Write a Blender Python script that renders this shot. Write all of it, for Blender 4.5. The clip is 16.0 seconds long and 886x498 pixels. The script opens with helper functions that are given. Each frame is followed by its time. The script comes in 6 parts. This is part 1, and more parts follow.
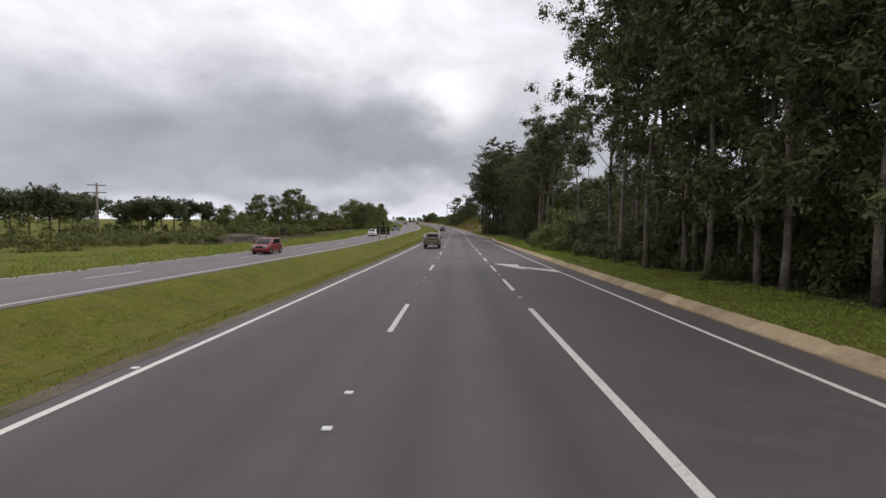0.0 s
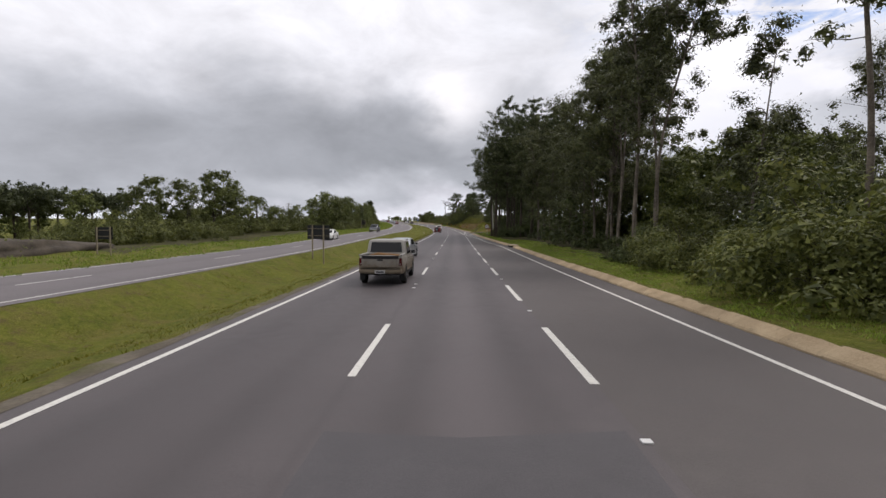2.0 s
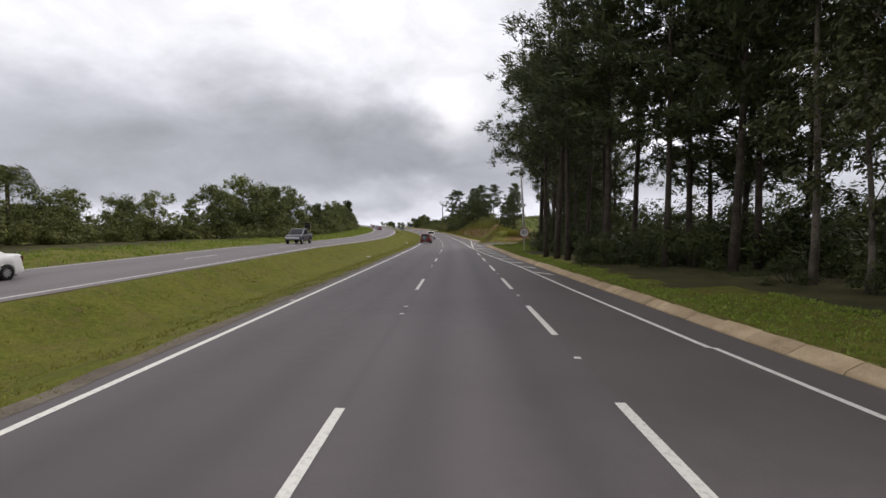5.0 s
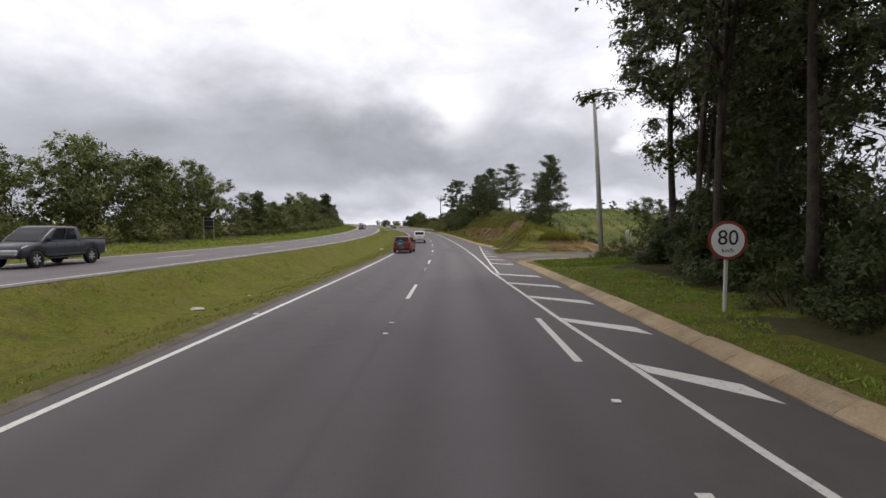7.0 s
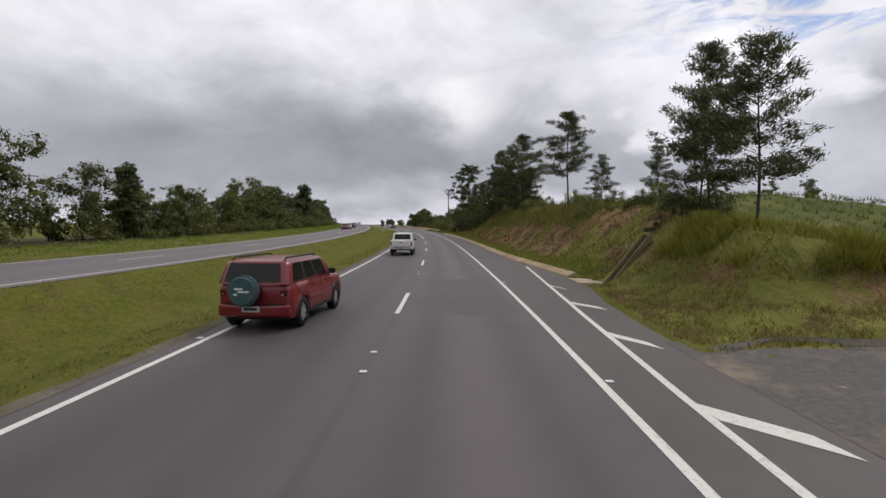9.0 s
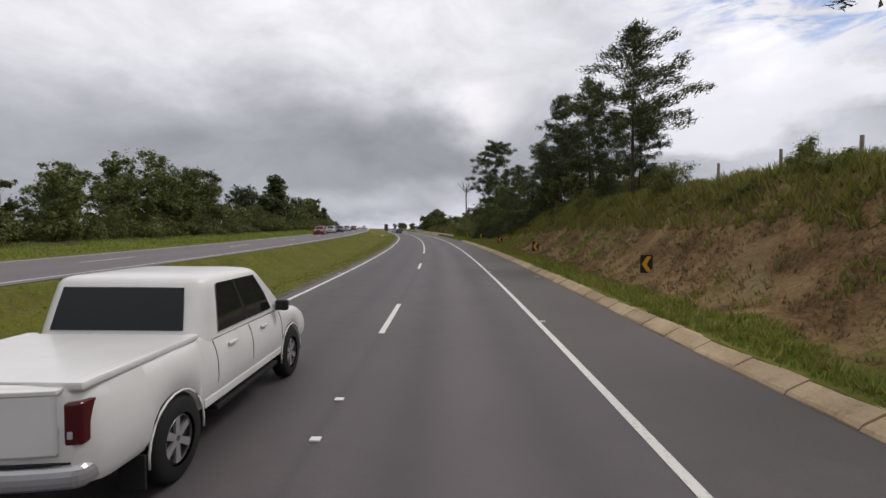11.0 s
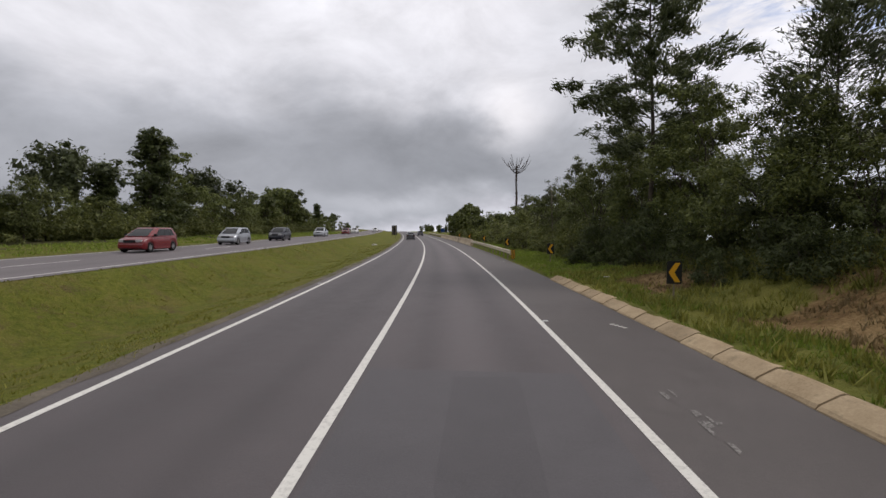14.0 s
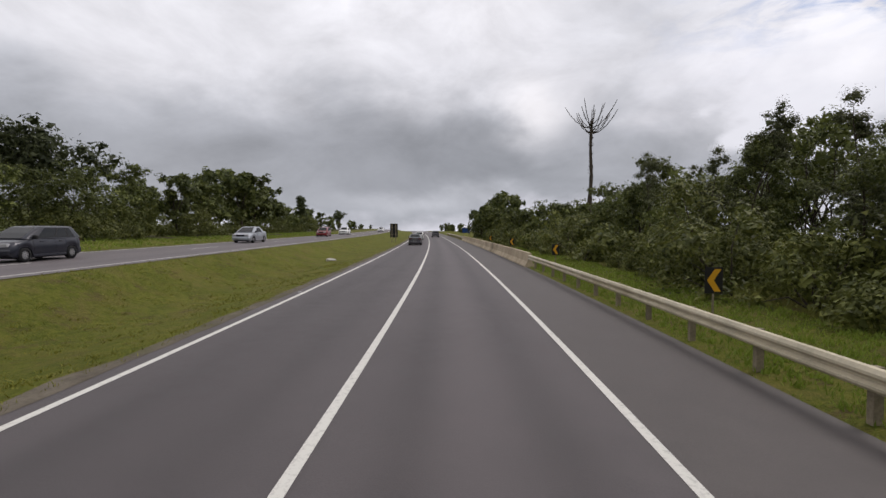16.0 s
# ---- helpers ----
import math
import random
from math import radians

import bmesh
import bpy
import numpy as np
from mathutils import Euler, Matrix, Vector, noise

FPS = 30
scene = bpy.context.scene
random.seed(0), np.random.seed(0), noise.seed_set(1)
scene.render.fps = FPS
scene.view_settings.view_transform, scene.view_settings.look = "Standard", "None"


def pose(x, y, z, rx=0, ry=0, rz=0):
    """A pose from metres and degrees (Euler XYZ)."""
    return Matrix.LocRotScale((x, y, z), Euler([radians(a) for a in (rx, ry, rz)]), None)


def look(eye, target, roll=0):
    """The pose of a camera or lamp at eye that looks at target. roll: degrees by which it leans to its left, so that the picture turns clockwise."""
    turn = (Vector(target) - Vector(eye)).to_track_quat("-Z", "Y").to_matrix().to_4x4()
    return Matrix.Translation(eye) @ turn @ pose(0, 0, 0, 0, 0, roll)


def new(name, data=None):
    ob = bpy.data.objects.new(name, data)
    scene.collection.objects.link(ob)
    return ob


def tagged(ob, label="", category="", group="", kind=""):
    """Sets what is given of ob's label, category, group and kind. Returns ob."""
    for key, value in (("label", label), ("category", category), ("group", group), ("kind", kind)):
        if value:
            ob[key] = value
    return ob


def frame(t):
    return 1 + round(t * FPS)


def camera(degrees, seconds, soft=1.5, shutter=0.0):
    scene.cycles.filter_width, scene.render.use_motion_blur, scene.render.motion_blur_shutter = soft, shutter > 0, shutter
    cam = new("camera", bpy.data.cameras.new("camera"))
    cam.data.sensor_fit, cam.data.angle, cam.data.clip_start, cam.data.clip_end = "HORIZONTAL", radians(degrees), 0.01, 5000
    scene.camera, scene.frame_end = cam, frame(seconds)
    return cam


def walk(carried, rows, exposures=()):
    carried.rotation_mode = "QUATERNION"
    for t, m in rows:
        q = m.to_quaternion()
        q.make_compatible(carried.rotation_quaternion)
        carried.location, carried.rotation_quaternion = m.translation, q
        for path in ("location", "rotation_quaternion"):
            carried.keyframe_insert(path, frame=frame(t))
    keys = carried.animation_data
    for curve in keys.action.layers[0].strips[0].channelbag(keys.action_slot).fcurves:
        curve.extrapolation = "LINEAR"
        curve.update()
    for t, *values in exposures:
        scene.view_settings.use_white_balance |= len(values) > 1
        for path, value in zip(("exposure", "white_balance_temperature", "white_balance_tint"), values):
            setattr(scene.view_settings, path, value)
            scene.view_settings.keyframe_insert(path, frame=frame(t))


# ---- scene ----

# ---- alignment: the line between the two lanes, by metres along it ----
KS = np.array([-10, 30, 60, 90, 120, 150, 180, 210, 240, 270, 300, 330, 370, 420, 480, 560], float)
TURN = np.array([0, 0, .15, .03, .05, 1.15, 3.1, 4.91, 7.16, 9.47, 11.43, 12.52, 13.43, 14.49, 15.77, 17.48])
GRADE = np.array([-1.69, -1.11, -.71, 0, .13, -.09, .6, 1.36, 1.72, 1.48, 1.53, 1.35, 1.54, 1.64, 1.63, 1.63])


def glide(ks, v, s):
    """A smooth curve through the knots."""
    s = np.asarray(s, float)
    ks, v = np.asarray(ks, float), np.asarray(v, float)
    d = np.gradient(v, ks)
    i = np.clip(np.searchsorted(ks, s) - 1, 0, len(ks) - 2)
    h = ks[i + 1] - ks[i]
    u = (s - ks[i]) / h
    w = (2 * u**3 - 3 * u**2 + 1) * v[i] + (u**3 - 2 * u**2 + u) * h * d[i] + (3 * u**2 - 2 * u**3) * v[i + 1] + (u**3 - u**2) * h * d[i + 1]
    return np.where(s < ks[0], v[0], np.where(s > ks[-1], v[-1], w))


HS = np.arange(-120.0, 1400.0, 1.0)
HD = np.radians(glide(KS, TURN, HS))
HG = glide(KS, GRADE, HS) / 100
HG[HS > 560] = -.005
HX = np.concatenate(([0], np.cumsum(-np.sin(HD[:-1]))))
HY = np.concatenate(([0], np.cumsum(np.cos(HD[:-1]))))
HZ = np.concatenate(([0], np.cumsum(HG[:-1])))
START = int(np.searchsorted(HS, -10))
HX, HY, HZ = HX - HX[START], HY - HY[START], HZ - HZ[START]


def turn_at(s):
    return float(np.interp(s, HS, HD))


def at(s, x, z=0.0):
    """The place s metres along, x metres right of the line, z above the road."""
    h = turn_at(s)
    return Vector((np.interp(s, HS, HX) + x * math.cos(h), np.interp(s, HS, HY) + x * math.sin(h), np.interp(s, HS, HZ) + z))


# ---- camera ----
cam = camera(86.32, 16.0)
TIMES = [0, 2, 4, 6.5, 8, 9, 11.5, 13, 14.5, 16]
TRAVEL = [-1.91, 33.42, 69.10, 112.59, 138.39, 155.93, 198.96, 225.06, 251.04, 277.06]
ASIDE = [1.498, 1.60, 1.44, 1.525, 1.44, 1.417, 1.476, 1.43, 1.472, 1.495]
NOD = [.209, -.017, .21, .056, -.092, .059, .015, -.189, -.114, -.106]
SWAY = [.30, .207, .121, .111, .045, -.153, -.361, -.355, .051, -.009]
PATH = []
for i in range(33):
    t = i * 0.5
    s = float(glide(TIMES, TRAVEL, t))
    p = at(s, float(glide(TIMES, ASIDE, t)), 2.3)
    tilt = -2.456 + float(glide(TIMES, NOD, t)) + math.degrees(math.atan(float(np.interp(s, HS, HG))))
    PATH.append((t, pose(p.x, p.y, p.z, 90 + tilt, 0, math.degrees(turn_at(s)) + 1.352 + float(glide(TIMES, SWAY, t))) @ pose(0, 0, 0, 0, 0, 0.325)))
walk(cam, PATH, [(0, .22, 6450, 16.5), (4, .24, 6450, 16.5), (6.3, .35, 6450, 16.5), (7.4, .29, 6450, 16.5), (8.4, .06, 6450, 16.5), (12, .04, 6450, 16.5), (16, .01, 6450, 16.5)])

# ---- world: an overcast sky with a dark bank ahead and a few gaps ----
world = bpy.data.worlds.new("sky")
scene.world = world
world.use_nodes = True
SUN_EL, SUN_AZ = 52.0, 55.0


class Net:
    """Short hand for node trees."""

    def __init__(self, tree):
        self.tree = tree
        tree.nodes.clear()

    def add(self, kind, *links):
        n = self.tree.nodes.new(kind)
        for i, v in enumerate(links):
            self.put(n, i, v)
        return n

    def put(self, n, key, v):
        if v is None:
            return
        if isinstance(v, bpy.types.NodeSocket):
            self.tree.links.new(v, n.inputs[key])
        else:
            n.inputs[key].default_value = v

    def math(self, op, a, b=None, c=None, clamp=False):
        n = self.add("ShaderNodeMath", a, b, c)
        n.operation, n.use_clamp = op, clamp
        return n.outputs[0]

    def noise(self, vec, scale, detail=4.0, rough=0.55, warp=0.0):
        n = self.add("ShaderNodeTexNoise")
        self.put(n, "Vector", vec)
        self.put(n, "Scale", scale)
        self.put(n, "Detail", detail)
        self.put(n, "Roughness", rough)
        self.put(n, "Distortion", warp)
        return n.outputs["Fac"]

    def ramp(self, fac, stops):
        n = self.add("ShaderNodeValToRGB")
        self.put(n, 0, fac)
        el = n.color_ramp.elements
        while len(el) < len(stops):
            el.new(0.5)
        for e, (p, c) in zip(el, stops):
            e.position = p
            e.color = (*c, 1) if len(c) == 3 else c
        return n.outputs[0]

    def mix(self, fac, a, b, mode="MIX"):
        n = self.add("ShaderNodeMix")
        n.data_type, n.blend_type = "RGBA", mode
        self.put(n, 0, fac)
        self.put(n, 6, a)
        self.put(n, 7, b)
        return n.outputs[2]


def grey(v, r=1.0, g=1.0, b=1.0):
    return (v * r, v * g, v * b)


def build_sky():
    n = Net(world.node_tree)
    vec = n.add("ShaderNodeTexCoord").outputs["Generated"]
    x, y, z = n.add("ShaderNodeSeparateXYZ", vec).outputs
    az = n.math("ARCTAN2", x, y)
    el = n.math("ARCSINE", z)
    flat = n.add("ShaderNodeCombineXYZ", n.math("MULTIPLY", az, 1.0), n.math("MULTIPLY", el, 1.75), 0.0).outputs[0]
    big = n.noise(flat, 2.6, 4.0, 0.48, 0.25)
    fine = n.noise(flat, 8.0, 6.0, 0.55, 0.15)
    wob = n.math("ADD", n.math("MULTIPLY", n.math("SUBTRACT", big, 0.5), 0.30), n.math("MULTIPLY", n.math("SUBTRACT", fine, 0.5), 0.10))
    level = n.math("ADD", el, wob)
    # brightness by height above the horizon
    ramp = n.ramp(n.math("MULTIPLY", level, 1.6, clamp=True), [(0.0, grey(.74, .955, .995, 1.04)), (.05, grey(.60, .96, .98, 1.04)), (.12, grey(.36, .935, .995, 1.06)), (.22, grey(.32, .935, .995, 1.06)),
                                               (.36, grey(.48, .95, .995, 1.05)), (.50, grey(.68, .98, 1, 1.03)), (.70, grey(.76, .99, 1, 1.02)), (1.0, grey(.76))])

    def blob(a0, e0, wa, we, soft=1.0):
        """A soft round mask in the sky, at degrees of azimuth and height, with a billowy rim."""
        da = n.math("DIVIDE", n.math("SUBTRACT", n.math("ADD", az, n.math("MULTIPLY", wob, 0.9)), radians(a0)), radians(wa))
        de = n.math("DIVIDE", n.math("SUBTRACT", n.math("ADD", el, n.math("MULTIPLY", wob, 0.5)), radians(e0)), radians(we))
        q = n.math("ADD", n.math("MULTIPLY", da, da), n.math("MULTIPLY", de, de))
        return n.math("POWER", 2.718, n.math("MULTIPLY", n.math("POWER", q, soft), -1.0))

    col = ramp
    # brighter cloud high up, a dark bank low down, a bright break ahead, white towers to the right
    col = n.mix(n.math("MULTIPLY", blob(-38, 24, 36, 8.0), 0.7), col, (*grey(.78, .98, 1, 1.02), 1))
    col = n.mix(n.math("MULTIPLY", blob(-19, 9.6, 23, 5.2, 1.5), 0.8), col, (*grey(.285, .94, .995, 1.06), 1))
    col = n.mix(n.math("MULTIPLY", blob(-42, 7.0, 22, 3.5, 1.3), 0.65), col, (*grey(.40, .95, .995, 1.05), 1))
    col = n.mix(n.math("MULTIPLY", blob(0.0, 14.8, 4.2, 3.6, 1.2), 0.9), col, (*grey(.86), 1))
    col = n.mix(n.math("MULTIPLY", blob(-13, 4.6, 10, 1.3), 0.5), col, (*grey(.60, .955, .995, 1.04), 1))
    col = n.mix(n.math("MULTIPLY", blob(10, 8.5, 9, 4.5, 1.3), 0.55), col, (*grey(.42, .95, .995, 1.05), 1))
    col = n.mix(n.math("MULTIPLY", blob(24, 15.5, 12, 5.5, 1.8), 0.85), col, (*grey(.83, .98, .99, 1.02), 1))
    col = n.mix(n.math("MULTIPLY", blob(10, 24, 9, 5, 1.4), 0.5), col, (*grey(.60, .955, .995, 1.04), 1))
    col = n.mix(n.math("MULTIPLY", blob(34, 7, 14, 4), 0.6), col, (*grey(.74, .955, .995, 1.04), 1))
    detail = n.math("ADD", n.math("ADD", 0.50, n.math("MULTIPLY", n.noise(flat, 4.2, 8.0, 0.58, 0.5), 0.80)), n.math("MULTIPLY", n.noise(flat, 13.0, 6.0, 0.6, 0.3), 0.20))
    col = n.mix(1.0, col, n.add("ShaderNodeCombineColor", detail, detail, detail).outputs[0], "MULTIPLY")
    sky = n.add("ShaderNodeTexSky")
    sky.sky_type, sky.sun_disc, sky.altitude = "NISHITA", False, 900.0
    sky.sun_elevation, sky.sun_rotation = radians(SUN_EL), radians(SUN_AZ)
    blue = n.mix(1.0, sky.outputs[0], (.10, .10, .10, 1), "MULTIPLY")
    puff = n.math("MULTIPLY", n.math("SUBTRACT", n.noise(flat, 7.0, 7.0, 0.52, 0.1), 0.5), 1.1)
    tower = n.math("MULTIPLY", n.math("SUBTRACT", n.math("ADD", blob(27, 13.5, 13, 6.5, 1.2), puff), 0.52), 5.0, clamp=True)
    shade = n.ramp(n.math("ADD", puff, n.math("MULTIPLY", n.math("SUBTRACT", el, radians(13)), 2.6)), [(-.0, grey(.78, .97, .99, 1.03)), (.35, grey(.94, .985, .995, 1.01))])
    col = n.mix(n.math("MULTIPLY", tower, 0.8), col, shade)
    window = n.math("MULTIPLY", blob(34, 21.5, 13.0, 4.2), 1.7, clamp=True)
    streak = n.add("ShaderNodeCombineXYZ", az, n.math("MULTIPLY", el, 3.2), 0.4).outputs[0]
    gap = n.math("MULTIPLY", window, n.math("MULTIPLY", n.math("SUBTRACT", n.noise(streak, 9.0, 6.0, 0.62, 0.5), 0.46), 7.0, clamp=True))
    gap = n.math("MULTIPLY", gap, n.math("SUBTRACT", 1.0, n.math("MULTIPLY", tower, 0.8)))
    col = n.mix(n.math("MULTIPLY", gap, 0.9), col, blue)
    col = n.mix(1.0, col, (.99, 1.0, .998, 1), "MULTIPLY")
    bg = n.add("ShaderNodeBackground", col, 1.08)
    n.add("ShaderNodeOutputWorld", bg.outputs[0])


build_sky()
sun = new("sun", bpy.data.lights.new("sun", "SUN"))
sun.data.energy, sun.data.angle, sun.data.color = 1.25, radians(16), (1.0, .96, .9)
sun.matrix_world = look((0, 0, 60), (-math.sin(radians(SUN_AZ)) * math.cos(radians(SUN_EL)), -math.cos(radians(SUN_AZ)) * math.cos(radians(SUN_EL)), 60 - math.sin(radians(SUN_EL))))

# ---- materials ----


def surface(name, build, rough=0.8, spec=0.3, metal=0.0):
    """A material; build(net, position) returns colour, height of the relief (or None) and roughness (or None)."""
    m = bpy.data.materials.new(name)
    m.use_nodes = True
    n = Net(m.node_tree)
    geo = n.add("ShaderNodeNewGeometry").outputs["Position"]
    b = n.add("ShaderNodeBsdfPrincipled")
    col, relief, gloss = build(n, geo)
    n.put(b, "Base Color", col)
    n.put(b, "Roughness", rough if gloss is None else gloss)
    n.put(b, "Specular IOR Level", spec)
    n.put(b, "Metallic", metal)
    if relief is not None:
        h, strength, dist = relief
        bump = n.add("ShaderNodeBump")
        n.put(bump, "Height", h)
        n.put(bump, "Strength", strength)
        n.put(bump, "Distance", dist)
        n.put(b, "Normal", bump.outputs[0])
    n.add("ShaderNodeOutputMaterial", b.outputs[0])
    return m


def rgba(c):
    return (*c, 1)


def asphalt(tone, warm, line_x=()):
    def build(n, p):
        grain = n.noise(p, 60.0, 3.0, 0.7)
        blot = n.noise(p, 0.35, 5.0, 0.6)
        mid = n.noise(p, 3.0, 4.0, 0.6)
        col = n.ramp(n.math("ADD", n.math("MULTIPLY", grain, .55), n.math("MULTIPLY", mid, .45)), [(.3, grey(tone * .72, *warm)), (.7, grey(tone * 1.25, *warm))])
        col = n.mix(n.math("MULTIPLY", n.math("SUBTRACT", blot, .46, clamp=True), 1.6, clamp=True), col, rgba(grey(tone * .68, *warm)))
        uv = n.add("ShaderNodeUVMap").outputs[0]
        u, v, _ = n.add("ShaderNodeSeparateXYZ", uv).outputs
        for x0, w, amount in line_x:
            d = n.math("DIVIDE", n.math("SUBTRACT", u, x0), w)
            k = n.math("MULTIPLY", n.math("POWER", 2.718, n.math("MULTIPLY", n.math("MULTIPLY", d, d), -1.0)), n.math("ADD", .45, n.math("MULTIPLY", n.noise(n.add("ShaderNodeCombineXYZ", u, n.math("MULTIPLY", v, .12), 0.0).outputs[0], 1.2, 4.0), .9)))
            col = n.mix(n.math("MULTIPLY", k, abs(amount)), col, rgba(grey(tone * (.45 if amount > 0 else 1.7), *warm)))
        return col, (grain, .35, .01), n.math("ADD", .52, n.math("MULTIPLY", mid, .25))
    return build


def two_tone(a, b, scale, fine=30.0, relief=.3, dist=.02, third=None):
    def build(n, p):
        big = n.noise(p, scale, 5.0, .6)
        small = n.noise(p, fine, 4.0, .65)
        k = n.math("ADD", n.math("MULTIPLY", big, .6), n.math("MULTIPLY", small, .4))
        col = n.ramp(k, [(.38, a), (.62, b)])
        if third:
            col = n.mix(n.math("MULTIPLY", n.math("SUBTRACT", n.noise(p, scale * .4, 4.0, .6), .52, clamp=True), 5.0, clamp=True), col, rgba(third))
        return col, (small, relief, dist), None
    return build


def plain(c, wear=.12, scale=8.0):
    def build(n, p):
        k = n.noise(p, scale, 4.0, .6)
        return n.mix(n.math("MULTIPLY", k, wear * 2), rgba(c), rgba(tuple(v * .55 for v in c))), None, None
    return build


def leafy(dark, light, warm=None):
    """Leaves: each with a tone of its own, thin enough to let light through."""
    def make(name):
        m = bpy.data.materials.new(name)
        m.use_nodes = True
        n = Net(m.node_tree)
        geo = n.add("ShaderNodeNewGeometry")
        isl = geo.outputs["Random Per Island"]
        obr = n.add("ShaderNodeObjectInfo").outputs["Random"]
        k = n.math("ADD", n.math("MULTIPLY", isl, .6), n.math("MULTIPLY", n.noise(geo.outputs["Position"], .7, 3.0), .4))
        col = n.ramp(k, [(.15, dark), (.8, light)] + ([(1.0, warm)] if warm else []))
        tone = n.math("ADD", .78, n.math("MULTIPLY", obr, .44))
        col = n.mix(1.0, col, n.add("ShaderNodeCombineColor", tone, tone, n.math("MULTIPLY", tone, .95)).outputs[0], "MULTIPLY")
        b = n.add("ShaderNodeBsdfPrincipled")
        n.put(b, "Base Color", col)
        n.put(b, "Roughness", .55)
        n.put(b, "Specular IOR Level", .25)
        tr = n.add("ShaderNodeBsdfTranslucent", col)
        mixn = n.add("ShaderNodeMixShader", .28, b.outputs[0], tr.outputs[0])
        n.add("ShaderNodeOutputMaterial", mixn.outputs[0])
        return m
    return make


COOL = (1.09, .95, .97)
# Left lane darkened: asphalt's own tone, plus lens and windscreen dimming painted in.
M_ROAD = surface("asphalt", asphalt(.083, COOL, [(-1.05, .35, .35), (-2.6, .35, .3), (1.0, .38, .42), (2.65, .38, .38), (1.8, .5, -.22), (0.0, .08, .3), (-2.2, 1.5, .40)]), spec=.35)
M_ROAD2 = surface("asphalt_far_side", asphalt(.115, COOL, [(-13.3, .6, .3), (-16.9, .6, .3)]), spec=.35)
M_LANE = surface("asphalt_side_lane", asphalt(.083, (1.10, .97, .93)), spec=.3)
M_PATCH = surface("asphalt_patch", asphalt(.074, (1.02, .95, 1.0)), spec=.32)
M_PATCH2 = surface("asphalt_patch_worn", asphalt(.083, (1.02, .95, 1.0)), spec=.33)
M_PAINT = surface("road_paint", lambda n, p: (n.mix(n.math("MULTIPLY", n.math("SUBTRACT", n.noise(p, 14.0, 6.0, .7), .5, clamp=True), 3.2, clamp=True), (.62, .61, .56, 1), (.30, .29, .27, 1)), None, None), rough=.6)
M_CONC = surface("concrete", two_tone((.34, .27, .18), (.52, .43, .31), .9, 22.0, .3, .01, (.22, .18, .12)), rough=.9)
M_CONC2 = surface("grey_concrete", two_tone((.34, .33, .30), (.50, .48, .44), .8, 25.0, .3, .01), rough=.9)


def turf_build(n, p):
    """Mown turf: green and straw blades, darker clumps, worn brown patches."""
    fine = n.noise(p, 26.0, 4.0, .7)
    clump = n.noise(p, 4.5, 5.0, .65, .6)
    big = n.noise(p, .45, 5.0, .62)
    k = n.math("ADD", n.math("MULTIPLY", fine, .45), n.math("ADD", n.math("MULTIPLY", clump, .35), n.math("MULTIPLY", big, .2)))
    col = n.ramp(k, [(.36, (.034, .048, .008)), (.47, (.085, .099, .014)), (.56, (.132, .135, .023)), (.68, (.215, .175, .055))])
    straw = n.math("MULTIPLY", n.math("SUBTRACT", n.noise(p, .8, 6.0, .7, .4), .47, clamp=True), 5.0, clamp=True)
    col = n.mix(n.math("MULTIPLY", straw, .7), col, n.ramp(fine, [(.35, (.085, .072, .020)), (.65, (.185, .150, .050))]))
    worn = n.math("MULTIPLY", n.math("SUBTRACT", n.math("ADD", n.math("MULTIPLY", n.noise(p, 1.3, 6.0, .75), .7), n.math("MULTIPLY", clump, .3)), .53, clamp=True), 10.0, clamp=True)
    col = n.mix(n.math("MULTIPLY", worn, .8), col, n.ramp(fine, [(.35, (.050, .036, .018)), (.65, (.115, .085, .042))]))
    return col, (n.math("ADD", n.math("MULTIPLY", fine, .4), n.math("MULTIPLY", clump, .6)), 1.0, .09), None


M_GROUND = surface("grass_ground", turf_build, rough=.95, spec=.1)


def bank_build(n, p):
    """Grass and bare soil, mixed along ragged edges."""
    small = n.noise(p, 10.0, 4.0, .65)
    big = n.noise(p, .7, 5.0, .6)
    k = n.math("ADD", n.math("MULTIPLY", big, .6), n.math("MULTIPLY", small, .4))
    soil = n.ramp(k, [(.36, (.072, .044, .020)), (.50, (.180, .115, .053)), (.66, (.31, .215, .105))])
    soil = n.mix(n.math("MULTIPLY", n.math("SUBTRACT", n.noise(p, .35, 4.0, .6), .50, clamp=True), 5.0, clamp=True), soil, (.22, .17, .085, 1))
    grass = n.ramp(k, [(.38, (.082, .094, .018)), (.62, (.18, .17, .042))])
    at_n = n.add("ShaderNodeAttribute")
    at_n.attribute_name = "bare"
    edge = n.math("ADD", at_n.outputs["Fac"], n.math("MULTIPLY", n.math("SUBTRACT", n.noise(p, 2.6, 6.0, .7), .5), 1.1))
    col = n.mix(n.math("ADD", n.math("MULTIPLY", edge, 5.0), .5, clamp=True), grass, soil)
    return col, (n.math("ADD", n.math("MULTIPLY", n.noise(p, 3.5, 5.0, .6), .7), n.math("MULTIPLY", small, .3)), 1.0, .16), None


